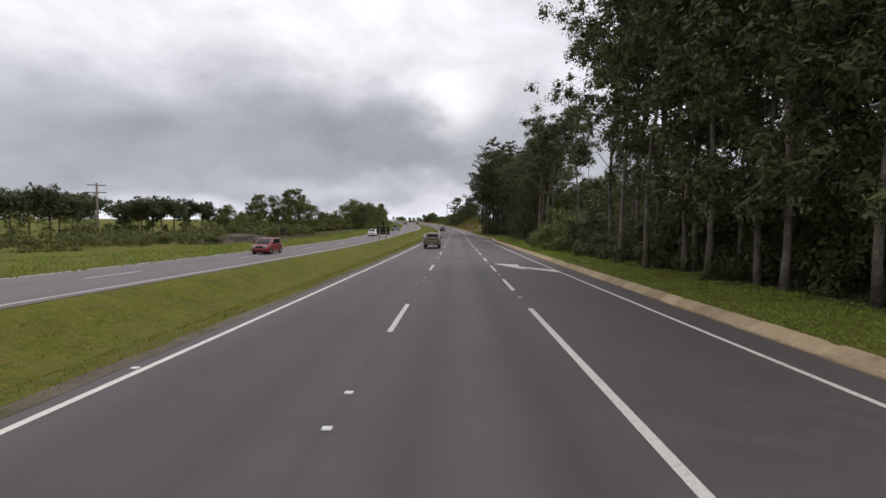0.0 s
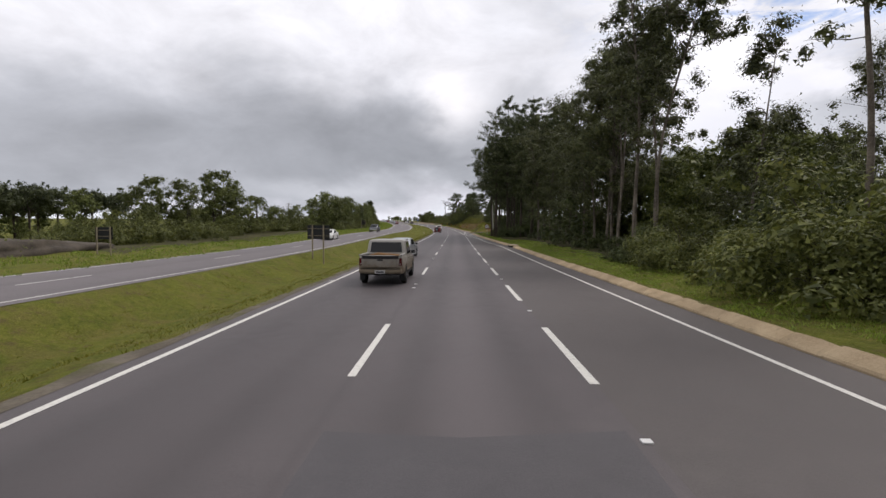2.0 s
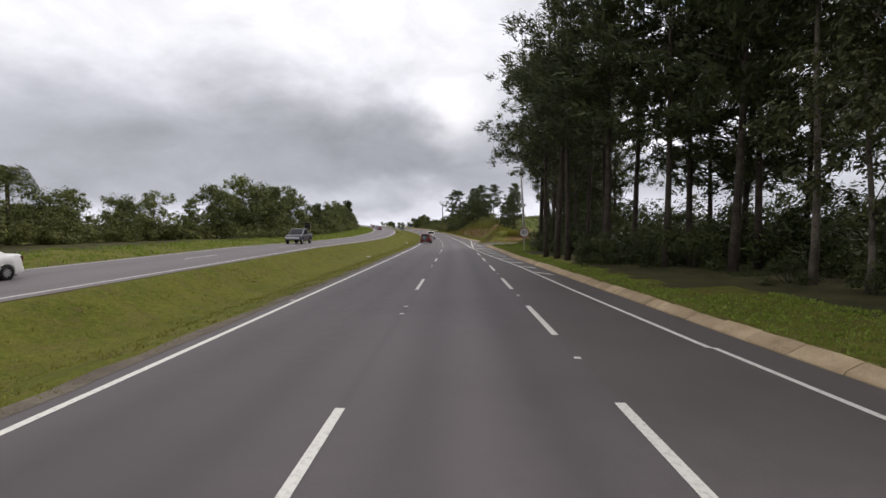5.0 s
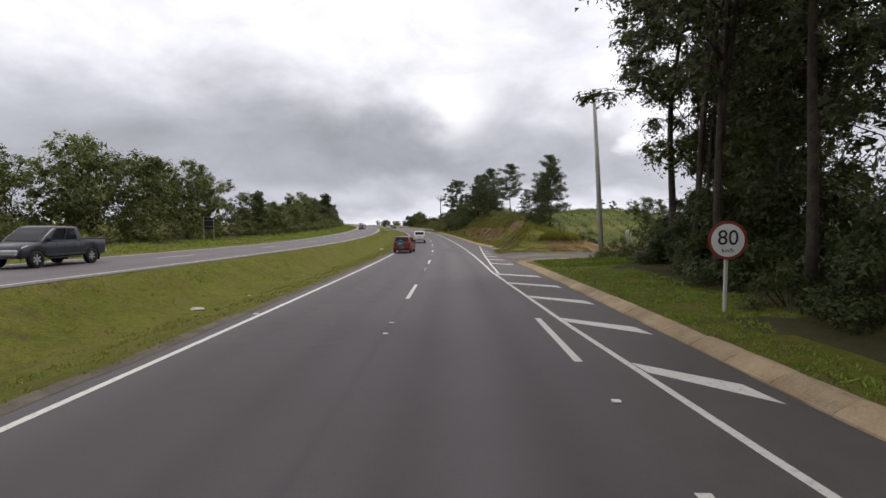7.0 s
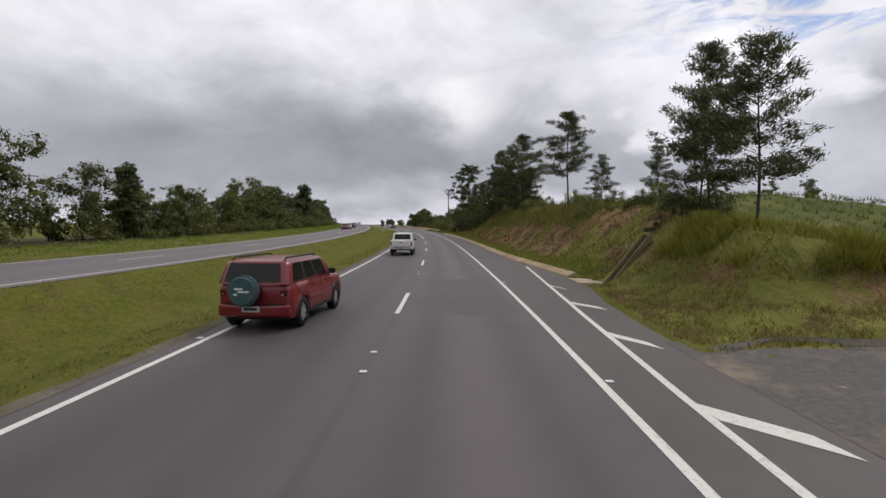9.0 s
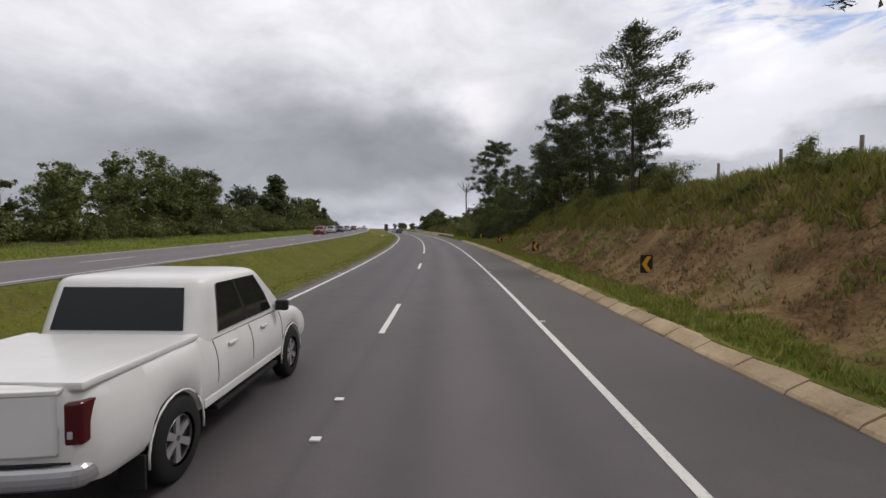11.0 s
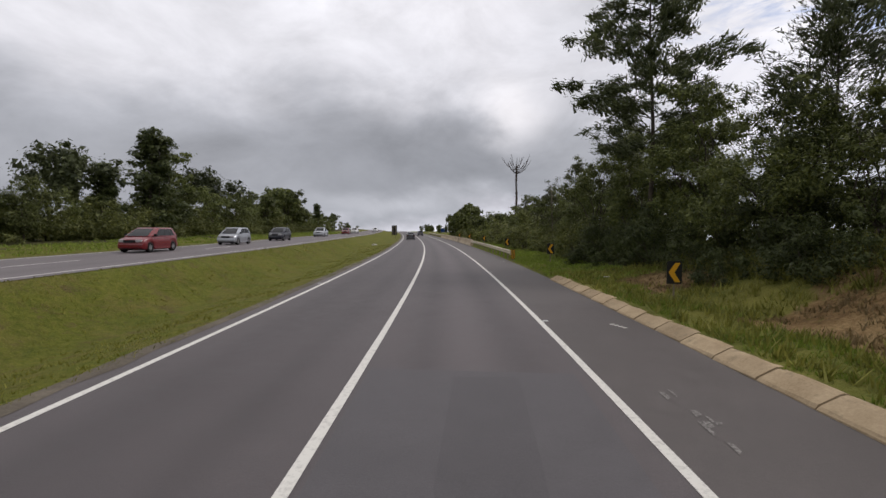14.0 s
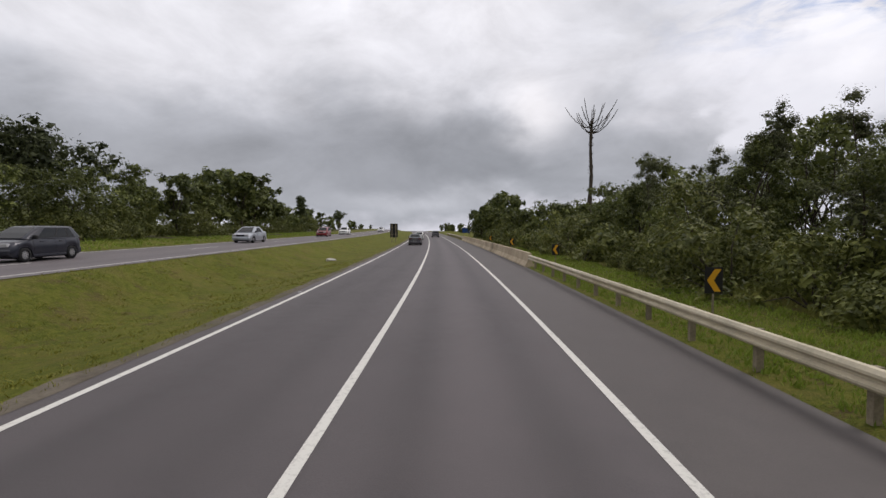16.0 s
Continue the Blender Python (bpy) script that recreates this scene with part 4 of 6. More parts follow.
for s, x, sc in [(229, 15, .42), (233, 14.2, .45), (238, 13.6, .45), (242, 14.4, .5), (245, 13.4, .5), (249, 13.2, .52), (252, 14, .55), (255, 12.8, .58), (258, 12.6, .62), (261, 12.4, .55), (264.5, 13.2, .6), (266, 15, .6), (270, 12.8, .7), (273, 13.8, .75), (277, 13.2, .75), (281, 13.6, .62), (285, 14.2, .55),
                 (290, 14.5, .52), (296, 14.0, .55), (302, 15, .62), (308, 14.2, .55), (314, 15, .52), (320, 16, .55), (262, 16, .55), (268, 17, .6)]:
    plant("broad", s, x, sc)
for s, x, sc in [(263.5, 12.8, .72), (270.5, 12.6, .62), (268.5, 14.6, .75)]:
    plant("broad", s, x, sc, rnd.choice([1, 3]))
for s, x, sc, w in [(275, 14.2, .55, 4), (278, 14.6, .5, 5), (291, 13.6, .38, 4), (296, 13.4, .36, 2), (300, 14.2, .38, 4), (306, 14, .34, 0)]:
    plant("euc", s, x, sc, w)
for i in range(34):
    s = 272 + i * 2.6
    plant("bush", s, rnd.uniform(10.6, 12.4), rnd.uniform(.8, 1.3))
for s, x, sc, w in [(241, 14.8, .95, 0), (244.5, 16.2, .9, 1), (251, 15.4, .95, 0), (254, 17, .9, 1)]:
    plant("young", s, x, sc, w, 1.1)
for i in range(20):
    plant("bush", 222 + i * 2.0, rnd.uniform(14.4, 17.5), rnd.uniform(1.0, 1.5))
for s, x, sc in ((151.2, 10.9, .4), (151.5, 12.2, .5), (153, 12.1, .45), (150.8, 11.6, .4), (153.4, 13.4, .55), (172, 12.8, .5), (174.5, 13.3, .55), (170.5, 14.5, .5), (169.5, 16, .45), (176.5, 11.6, .5), (171.5, 17.5, .5), (176.9, 10.7, .34), (177.8, 12.4, .4), (173.4, 11.6, .34), (170.2, 15.2, .42), (169.4, 17.2, .4), (168.8, 18.6, .36), (168.6, 20.2, .34),
                 (253.5, 11.6, .6), (255, 10.8, .5), (256.4, 11.4, .65), (257.5, 10.4, .5), (259, 11.2, .7), (260.4, 10.5, .55), (262, 11.0, .7), (152.6, 14.6, .55), (151.6, 15.4, .6)):
    plant("bush", s, x, sc)
for i in range(9):
    plant("bush", 258 + i * 2.2, rnd.uniform(12, 13.4), rnd.uniform(.7, 1.1))
for i in range(16):
    plant("bush", rnd.uniform(240, 272), rnd.uniform(10.2, 12.5), rnd.uniform(.6, 1.0))
for i in range(24):
    plant("broad", 281 + i * 2.3, rnd.uniform(15.5, 20), rnd.uniform(.5, .72))
for i in range(26):
    plant("bush", 280 + i * 2.0, rnd.uniform(12.6, 15), rnd.uniform(1.1, 1.6))
for i in range(18):
    plant("broad", rnd.uniform(325, 420), rnd.uniform(12.5, 24), rnd.uniform(.5, .7))
for s, x, sc in [(338, 11.5, .6), (348, 12, .75), (356, 12.5, .85), (364, 12, .85), (372, 13, .8), (382, 12, .75), (394, 12, .7)]:
    plant("broad", s, x, sc)

# small trees on the crest of the hill
for s, x, sc in ((207, 38, .32), (208, 43, .38), (209.5, 44.8, .33), (206, 31, .28), (192, 44, .42), (193.5, 46, .36), (212, 36, .3)):
    plant("broad", s, x, sc, rnd.choice([0, 2]))

# far side of the highway
far_shrubs = []
for i in range(40):
    far_shrubs.append((rnd.uniform(5, 100), rnd.uniform(-48, -29), rnd.uniform(.8, 1.5)))
for s, x, sc, w in [(88, -42, .72, 0), (93, -40, .8, 0), (99, -41.3, .85, 3), (104, -39, .9, 1), (110, -38, 1.0, 3), (114.4, -38.1, 1.0, 1), (119, -41, .95, 0), (124, -38, .62, 2), (129, -36, .6, 4), (134, -37, .62, 0), (139, -36, .6, 4), (144, -35, .62, 1), (150, -33.5, .7, 2), (155, -32, .75, 0), (160, -35, .85, 1)]:
    plant("broad", s, x, sc, w)
for s, x, sc, w in [(165, -31.5, .98, 4), (169, -36, 1.08, 1), (173, -31, 1.0, 0), (178, -35, 1.15, 4), (183, -31.5, 1.0, 1), (188, -37, 1.05, 4), (192, -32.5, .92, 1), (196, -36, .8, 4), (199.5, -31, .72, 1)]:
    plant("broad", s, x, sc, w)
for i in range(14):
    s = 205 + i * 3.4
    plant("broad", s, rnd.uniform(-32, -28.5), rnd.uniform(.58, .72), rnd.choice([0, 2, 4]))
for s, x, sc in [(243, -33, .92), (246.5, -32, .98), (249.5, -32, .92), (252, -30, .85), (255.5, -31.5, .88), (259, -30, .82), (262.5, -32, .78), (302, -31, .95), (266, -30, .55), (270, -30, .5), (274, -31, .52), (278, -29.5, .5), (282, -31, .52), (286, -30, .52), (298, -30, .6), (301, -29, .62), (304, -31.5, .7), (308, -29, .66), (312, -30, .62), (316, -29, .66),
                 (320, -31, .85), (324, -29.5, .8), (328, -31, .75), (332, -29, .75), (336, -30, .7), (340, -29.5, .72)]:
    plant("broad", s, x, sc)
for s, x, sc, w in [(344, -31, .9, 4), (350, -32, 1.05, 1), (355, -30.5, 1.0, 4), (358, -32.6, 1.15, 4), (362, -31, 1.1, 1), (368, -33, 1.1, 4), (374, -32, .95, 1), (382, -32, .8, 0), (392, -31, .7, 0), (402, -31, .62, 4), (412, -30, .55, 2), (424, -30, .5, 2)]:
    plant("broad", s, x, sc, w)
plant("cone", 296.5, -30, 1.0, 0, 1.1)
plant("cone", 289.5, -31, .62, 0, 1.1)
plant("cone", 203.5, -29.5, .62, 0)
plant("cone", 388, -29.5, .7, 0)
plant("umbrella", 289, -33.5, 1.0, 0)
plant("umbrella", 319, -34, 1.15, 0)
plant("umbrella", 490, -36, .95, 0)
for i in range(44):
    s = rnd.uniform(50, 175)
    far_shrubs.append((s, rnd.uniform(-66, -56), rnd.uniform(1.5, 2.3) * (.62 if s < 130 else 1)))
for i in range(70):
    far_shrubs.append((rnd.uniform(80, 165), rnd.uniform(-46, -33), rnd.uniform(1.0, 1.7)))
for i in range(34):
    far_shrubs.append((rnd.uniform(268, 345), rnd.uniform(-31, -27.5), rnd.uniform(.9, 1.4)))
for i in range(84):
    s = rnd.uniform(96, 400)
    far_shrubs.append((s, -26.6 - rnd.uniform(0, 3) - (6 if s < 150 else 0), rnd.uniform(.7, 1.3)))
for i in range(38):
    plant("broad", 200 + i * 3.3 + rnd.uniform(-1, 1), rnd.uniform(-37, -30.5), rnd.uniform(.42, .56), rnd.choice([0, 2, 4]), 1.1)
for i in range(34):
    plant("far", rnd.uniform(420, 660), rnd.choice([rnd.uniform(-60, -28), rnd.uniform(12, 30)]), rnd.uniform(.4, .7))
for i in range(36):
    plant("far", 40 + i * 4.4, rnd.uniform(-100, -66), rnd.uniform(.6, .95) * (.45 if 48 < 40 + i * 4.4 < 132 else 1))
for i in range(16):
    plant("umbrella", 78 + i * 3.7, rnd.uniform(-84, -70), rnd.uniform(1.0, 1.2))
plant("euc", 147.5, 13.6, .9, 1, 1.5)
plant("bush", 146.5, 13.4, 1.1, 0)
plant("bush", 148.6, 13.8, .9, 1)


def thicket(places, name, label, mat=M_BUSH):
    """Shrubs that nobody could count, grown together into one thing."""
    verts, cols = [], []
    for s, x, sc in places:
        src = rnd.choice(FINE_BUSH)[1]
        q = np.empty(len(src.vertices) * 3, np.float32)
        src.vertices.foreach_get("co", q)
        a = rnd.uniform(0, 6.28)
        q = q.reshape(-1, 3) * sc
        p = at(s, x, land(s, x) - .15)
        verts.append(np.stack([q[:, 0] * math.cos(a) - q[:, 1] * math.sin(a) + p.x, q[:, 0] * math.sin(a) + q[:, 1] * math.cos(a) + p.y, q[:, 2] + p.z], 1))
    v = np.concatenate(verts)
    n = len(v) // 3
    me = bpy.data.meshes.new(name)
    me.vertices.add(n * 3)
    me.vertices.foreach_set("co", v.astype(np.float32).ravel())
    me.loops.add(n * 3)
    me.loops.foreach_set("vertex_index", np.arange(n * 3, dtype=np.int32))
    me.polygons.add(n)
    me.polygons.foreach_set("loop_start", np.arange(0, n * 3, 3, dtype=np.int32))
    me.materials.append(mat)
    me.update(calc_edges=True)
    return tagged(new(name, me), label, "undergrowth", kind="stuff")


thicket(far_shrubs, "hedge_undergrowth", "dense green undergrowth along the foot of the far tree line")
# These leaves carry the shade between the trunks in their colour.
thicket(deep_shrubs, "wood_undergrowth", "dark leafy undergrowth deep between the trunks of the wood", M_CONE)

# ---- small materials ----
M_STEEL = surface("galvanised_steel", two_tone((.40, .355, .25), (.58, .51, .37), 1.5, 18.0, .1, .005, (.34, .28, .17)), rough=.55, spec=.5)
M_POST = surface("weathered_post", two_tone((.15, .125, .085), (.29, .245, .17), 2.0, 20.0, .3, .01), rough=.8)
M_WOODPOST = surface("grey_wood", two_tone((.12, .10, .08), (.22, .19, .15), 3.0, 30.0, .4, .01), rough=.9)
M_BLACK = surface("black_sign_film", plain((.018, .018, .018)), rough=.5)
M_YELLOW = surface("yellow_sign_film", plain((.70, .36, .02), .15), rough=.45)
M_WHITE = surface("white_sign_film", plain((.72, .72, .70), .1), rough=.45)
M_RED = surface("red_sign_film", plain((.26, .05, .035), .3), rough=.5)
M_BACK = surface("sign_back", plain((.012, .013, .014), .2), rough=.6)
M_BLUE = surface("blue_sign_film", plain((.02, .07, .25), .2), rough=.5)
M_TYRE = surface("tyre_rubber", plain((.014, .014, .014), .3, 30.0), rough=.85)
M_RIM = surface("alloy_rim", plain((.46, .46, .47), .1), rough=.35, metal=.6)
M_DARK = surface("black_plastic", plain((.016, .016, .017), .2, 20.0), rough=.6)
M_GLASS = surface("tinted_glass", lambda n, p: ((.010, .012, .013, 1), None, None), rough=.05, spec=.24)
M_TAIL = surface("red_lamp_glass", plain((.075, .004, .006), .2), rough=.15, spec=.5)
M_LAMP = surface("clear_lamp_glass", plain((.42, .42, .43), .1), rough=.1, spec=.6)
M_PLATE = surface("grey_plate", plain((.42, .42, .42), .2), rough=.5)


def paint(name, c, metal=.0, dirt=.1):
    m = surface(name, lambda n, p: (n.mix(n.math("MULTIPLY", n.math("SUBTRACT", n.noise(p, 2.5, 5.0, .6), .42, clamp=True), dirt * 5, clamp=True), rgba(c), (.16, .13, .10, 1)), None, None), rough=.32, spec=.5, metal=metal)
    m.node_tree.nodes["Principled BSDF"].inputs["Coat Weight"].default_value = .3
    m.node_tree.nodes["Principled BSDF"].inputs["Coat Roughness"].default_value = .08
    return m


def rod(name, a, b, r, mat, sides=8, r2=None):
    v, f = tube([a, b], [r, r if r2 is None else r2], sides)
    return mesh_of(name, v, f, mat, False)


def plate_solid(name, pts, depth, mat):
    """A flat outline in x and z, given thickness along y."""
    n = len(pts)
    v = [(x, 0, z) for x, z in pts] + [(x, depth, z) for x, z in pts]
    f = [tuple(range(n)), tuple(range(n, 2 * n))[::-1]] + [(i, i + n, (i + 1) % n + n, (i + 1) % n) for i in range(n)]
    me = mesh_of(name, v, f, mat)
    bm = bmesh.new()
    bm.from_mesh(me)
    bmesh.ops.recalc_face_normals(bm, faces=bm.faces[:])
    bm.to_mesh(me)
    bm.free()
    return me


def round_rect(x0, x1, z0, z1, r, n=4):
    out = []
    for cx, cz, a0 in ((x1 - r, z1 - r, 0), (x0 + r, z1 - r, 90), (x0 + r, z0 + r, 180), (x1 - r, z0 + r, 270)):
        for i in range(n + 1):
            a = radians(a0 + 90 * i / n)
            out.append((cx + r * math.cos(a), cz + r * math.sin(a)))
    return out


# ---- cars ----


def wheel(parent, x, y, r, w, side, spokes=8):
    prof = [(r * .62, -w * .5), (r * .9, -w * .5), (r, -w * .36), (r, w * .36), (r * .9, w * .5), (r * .62, w * .5)]
    n = 28
    v, f = [], []
    for i in range(n):
        a = 2 * math.pi * i / n
        for rr, xx in prof:
            v.append((xx, rr * math.cos(a), rr * math.sin(a)))
    k = len(prof)
    for i in range(n):
        for j in range(k - 1):
            f.append((i * k + j, i * k + j + 1, ((i + 1) % n) * k + j + 1, ((i + 1) % n) * k + j))
    root = part("wheel", mesh_of("tyre", v, f, M_TYRE, True), parent, m=Matrix.Translation((x, y, r)))
    bm = bmesh.new()
    bmesh.ops.create_cone(bm, cap_ends=True, segments=24, radius1=r * .63, radius2=r * .63, depth=w * .5)
    bmesh.ops.rotate(bm, verts=bm.verts[:], cent=(0, 0, 0), matrix=Matrix.Rotation(math.pi / 2, 3, "Y"))
    part("wheel_well", from_bm(bm, "hub_disc", M_DARK), root)
    bm = bmesh.new()
    for i in range(spokes):
        a = 2 * math.pi * i / spokes
        geo = bmesh.ops.create_cube(bm, size=1)["verts"]
        for q in geo:
            q.co = Vector((side * (w * .30 + q.co.x * .03), q.co.y * r * (.15 if q.co.z < 0 else .20), r * .33 + q.co.z * r * .52))
        bmesh.ops.rotate(bm, verts=geo, cent=(0, 0, 0), matrix=Matrix.Rotation(a, 3, "X"))
    ring = bmesh.ops.create_cone(bm, cap_ends=False, segments=24, radius1=r * .63, radius2=r * .55, depth=.05)["verts"]
    bmesh.ops.rotate(bm, verts=ring, cent=(0, 0, 0), matrix=Matrix.Rotation(side * math.pi / 2, 3, "Y"))
    bmesh.ops.translate(bm, verts=ring, vec=(side * w * .32, 0, 0))
    part("rim", from_bm(bm, "rim", M_RIM), root)
    return root


def bow(me, L, W, depth=.13):
    """Rounds the ends of a car's part in plan."""
    for q in me.vertices:
        end = L / 2 - abs(q.co.y)
        k = max(0.0, 1 - max(end, 0) / .7)
        q.co.y -= math.copysign(depth * k * min(1.2, (abs(q.co.x) / W)) ** 2.2, q.co.y)
    return me


def crisp(me, angle):
    """Smooth faces with sharp edges where they meet at more than the angle."""
    bm = bmesh.new()
    bm.from_mesh(me)
    for e in bm.edges:
        e.smooth = e.calc_face_angle(0) < radians(angle)
    bm.to_mesh(me)
    bm.free()
    return me


def wide_box(name, a, b, mat, bevel, cuts=9):
    """A long box cut crosswise, so that it can be bowed."""
    bm = bmesh.new()
    bmesh.ops.create_cube(bm, size=1)
    for v in bm.verts:
        v.co = Vector([(a[i] + b[i]) / 2 + v.co[i] * (b[i] - a[i]) for i in range(3)])
    if bevel:
        bmesh.ops.bevel(bm, geom=bm.edges[:], offset=bevel, segments=3, affect="EDGES", profile=.5)
    for i in range(1, cuts):
        x = a[0] + (b[0] - a[0]) * i / cuts
        bmesh.ops.bisect_plane(bm, geom=bm.verts[:] + bm.edges[:] + bm.faces[:], plane_co=(x, 0, 0), plane_no=(1, 0, 0))
    return from_bm(bm, name, mat, False)


def car(name, label, spec, colour, m):
    """A car from its outline: y runs forward, the origin lies on the ground under its middle."""
    L, W, R = spec["length"], spec["width"] / 2, spec["wheel"]
    root = tagged(new(name), label, "car" if name != "pickup_truck" else "pickup truck", "vehicles on the highway")
    root.matrix_basis = m
    ya, yb = spec["axles"]
    deck = spec["deck"]
    tips = [0, .015, .04, .08, .13, .2, .3]
    ys = sorted(set([round(float(q), 3) for q in list(np.linspace(-L / 2 + .4, L / 2 - .4, 36)) + [y0 + d * R for y0 in (ya, yb) for d in (-1.14, -1.08, -.95, -.75, -.5, -.25, 0, .25, .5, .75, .95, 1.08, 1.14)] + [-L / 2 + q for q in tips] + [L / 2 - q for q in tips] + [q + e for q in spec.get("bed", ()) for e in (-.01, .01)]]))
    v, f = [], []
    nsec = 11
    for y in ys:
        end = L / 2 - abs(y)
        w = W * (1 - .045 * max(0, 1 - end / .75) ** 2 - .10 * max(0, 1 - end / .22) ** 2.4)
        top = float(np.interp(y, [a for a, b in deck], [b for a, b in deck]))
        low = spec["floor"] + .07 * max(0, 1 - end / .3) ** 2
        for y0 in (ya, yb):
            d = abs(y - y0)
            if d < R * 1.12:
                low = max(low, R + math.sqrt(max(0, (R * 1.13) ** 2 - d * d)) - .01)
        low = min(low, top - .12)
        hgt = top - low
        half = [(.0, low), (w * .94, low), (w * .985, low + min(.07, hgt * .18)), (w, low + hgt * .40), (w * .995, low + hgt * .62), (w * .965, low + hgt * .82), (w * .925, top - .03 * min(1, hgt * 2)), (w * .86, top), (w * .45, top + .018), (.0, top + .022)]
        if spec.get("bed") and spec["bed"][0] < y < spec["bed"][1]:
            half[-3:] = [(w * .87, top), (w * .82, max(low + .1, top - .45)), (.0, max(low + .1, top - .45))]
        ring = [(-a, z) for a, z in half[1:-1]] + [half[-1]] + [(a, z) for a, z in half[1:-1]][::-1]
        ring.append((0, low))
        nsec = len(ring)
        v += [(a, y, z) for a, z in ring]
    for i in range(len(ys) - 1):
        for j in range(nsec):
            a, b = i * nsec + j, i * nsec + (j + 1) % nsec
            f.append((a, b, b + nsec, a + nsec))
    f.append(tuple(range(nsec))[::-1])
    f.append(tuple(range((len(ys) - 1) * nsec, len(ys) * nsec)))
    body = part("body", crisp(bow(mesh_of("body", v, f, colour, True), L, W), 38), root)
    for y in spec["seams"]:
        # door gaps follow the swell of the side
        top = float(np.interp(y, [a for a, b in deck], [b for a, b in deck]))
        low = spec["floor"] + .10
        hgt = top - spec["floor"]
        line = [(W * .978, low), (W, spec["floor"] + hgt * .40), (W * .995, spec["floor"] + hgt * .62), (W * .965, spec["floor"] + hgt * .82), (W * .93, top - .035)]
        for sg in (-1, 1):
            part("door_seam", tubes("door_seam", [([(sg * a, y, z) for a, z in line], [.006] * 5, 4)], M_DARK), body)
    for sg in (-1, 1):
        part("sill", box_mesh("sill", (sg * W * .985 - .03, ya + R * 1.2, spec["floor"] + .0), (sg * W * .985 + .01, yb - R * 1.2, spec["floor"] + .10), spec.get("sill", colour), .02), body)
        for y in (ya, yb):
            arch = [([(sg * (W - .012), y + math.cos(q) * R * 1.16, R + math.sin(q) * R * 1.16) for q in np.linspace(-.15, math.pi + .15, 14)], [.012] * 14, 5)]
            part("wheel_arch", tubes("wheel_arch", arch, spec.get("arch", colour)), body)
    # cabin
    b0, b1, r0, r1, zb, zr = spec["cabin"]
    wb, wr = W * .93, W * spec.get("roof_in", .76)

    def ring_at(k):
        z = zb + (zr - zb) * k
        e = k ** 1.12
        y0, y1 = b0 + (r0 - b0) * e, b1 + (r1 - b1) * e
        w = wb + (wr - wb) * k ** 1.2
        c, q = .17, .055
        return [(-w, y0 + c, z), (-w + q * .6, y0 + c * .35, z), (-w + q * 2.2, y0, z), (w - q * 2.2, y0, z), (w - q * .6, y0 + c * .35, z), (w, y0 + c, z),
                (w, y1 - c, z), (w - q * .6, y1 - c * .35, z), (w - q * 2.2, y1, z), (-w + q * 2.2, y1, z), (-w + q * .6, y1 - c * .35, z), (-w, y1 - c, z)]
    rings = [ring_at(k) for k in (0, .25, .5, .75, .90)]
    mid_y = (r0 + r1) / 2
    for shrink, up in ((.965, .962), (.90, .99), (.72, 1.015), (.4, 1.035)):
        rings.append([(x * shrink, (y - mid_y) * (1 - (1 - shrink) * .7) + mid_y, zb + (zr - zb) * up) for x, y, z in ring_at(.96)])
    v = [p for q in rings for p in q]
    nk = 12
    f = [(i * nk + j, i * nk + (j + 1) % nk, (i + 1) * nk + (j + 1) % nk, (i + 1) * nk + j) for i in range(len(rings) - 1) for j in range(nk)]
    f.append(tuple(range((len(rings) - 1) * nk, len(rings) * nk)))
    cabin = part("cabin", crisp(mesh_of("cabin", v, f, colour, True), 40), root)

    def pane(nm, k0, k1, side, f0, f1, mat, g0=None, g1=None):
        """A pane between heights k0 and k1 on one side of the cabin; f0..f1: its share of that side's length."""
        rows = []
        for k, a, b in ((k0, f0, f1), ((k0 + k1) / 2, None, None), (k1, f0 if g0 is None else g0, f1 if g1 is None else g1)):
            if a is None:
                a, b = (f0 + (f0 if g0 is None else g0)) / 2, (f1 + (f1 if g1 is None else g1)) / 2
            q = ring_at(k)
            pa, pb = {"back": (q[2], q[3]), "front": (q[8], q[9]), "right": (q[5], q[6]), "left": (q[11], q[0])}[side]
            pa, pb = Vector(pa), Vector(pb)
            out = {"back": Vector((0, -.012, .004)), "front": Vector((0, .012, .004)), "right": Vector((.012, 0, .003)), "left": Vector((-.012, 0, .003))}[side]
            if side == "left":
                a, b = 1 - b, 1 - a
            rows.append((pa + (pb - pa) * a + out, pa + (pb - pa) * b + out))
        vv = [p for r in rows for p in r]
        return part(nm, mesh_of(nm, vv, [(0, 1, 3, 2), (2, 3, 5, 4)], mat), root)
    glass = spec.get("glass", M_GLASS)
    pane("rear_window", *spec.get("rear_k", (.10, .88)), "back", .03, .97, spec.get("rear_glass", glass))
    pane("windscreen", .04, .90, "front", .02, .98, glass)
    for side in ("left", "right"):
        for a, b, c, d in spec["windows"]:
            pane("side_window", .08, .86, side, a, b, glass, c, d)
        for (a, b, c, d), (a2, b2, c2, d2) in zip(spec["windows"], spec["windows"][1:]):
            pane("pillar", .08, .86, side, b, a2, M_DARK, d, c2)
        sg = 1 if side == "right" else -1
        part("wing_mirror", box_mesh("mirror", (sg * (wb + .02) if sg > 0 else -(wb + .20), b1 - .45, zb + .0), ((wb + .20) if sg > 0 else -(wb + .02), b1 - .35, zb + .15), M_DARK, .03), root)
        for y in spec["handles"]:
            part("door_handle", box_mesh("handle", (sg * W * .985 - .02, y - .09, zb - .13), (sg * W * .985 + .02, y + .09, zb - .10), spec.get("handle_mat", colour), .008), root)
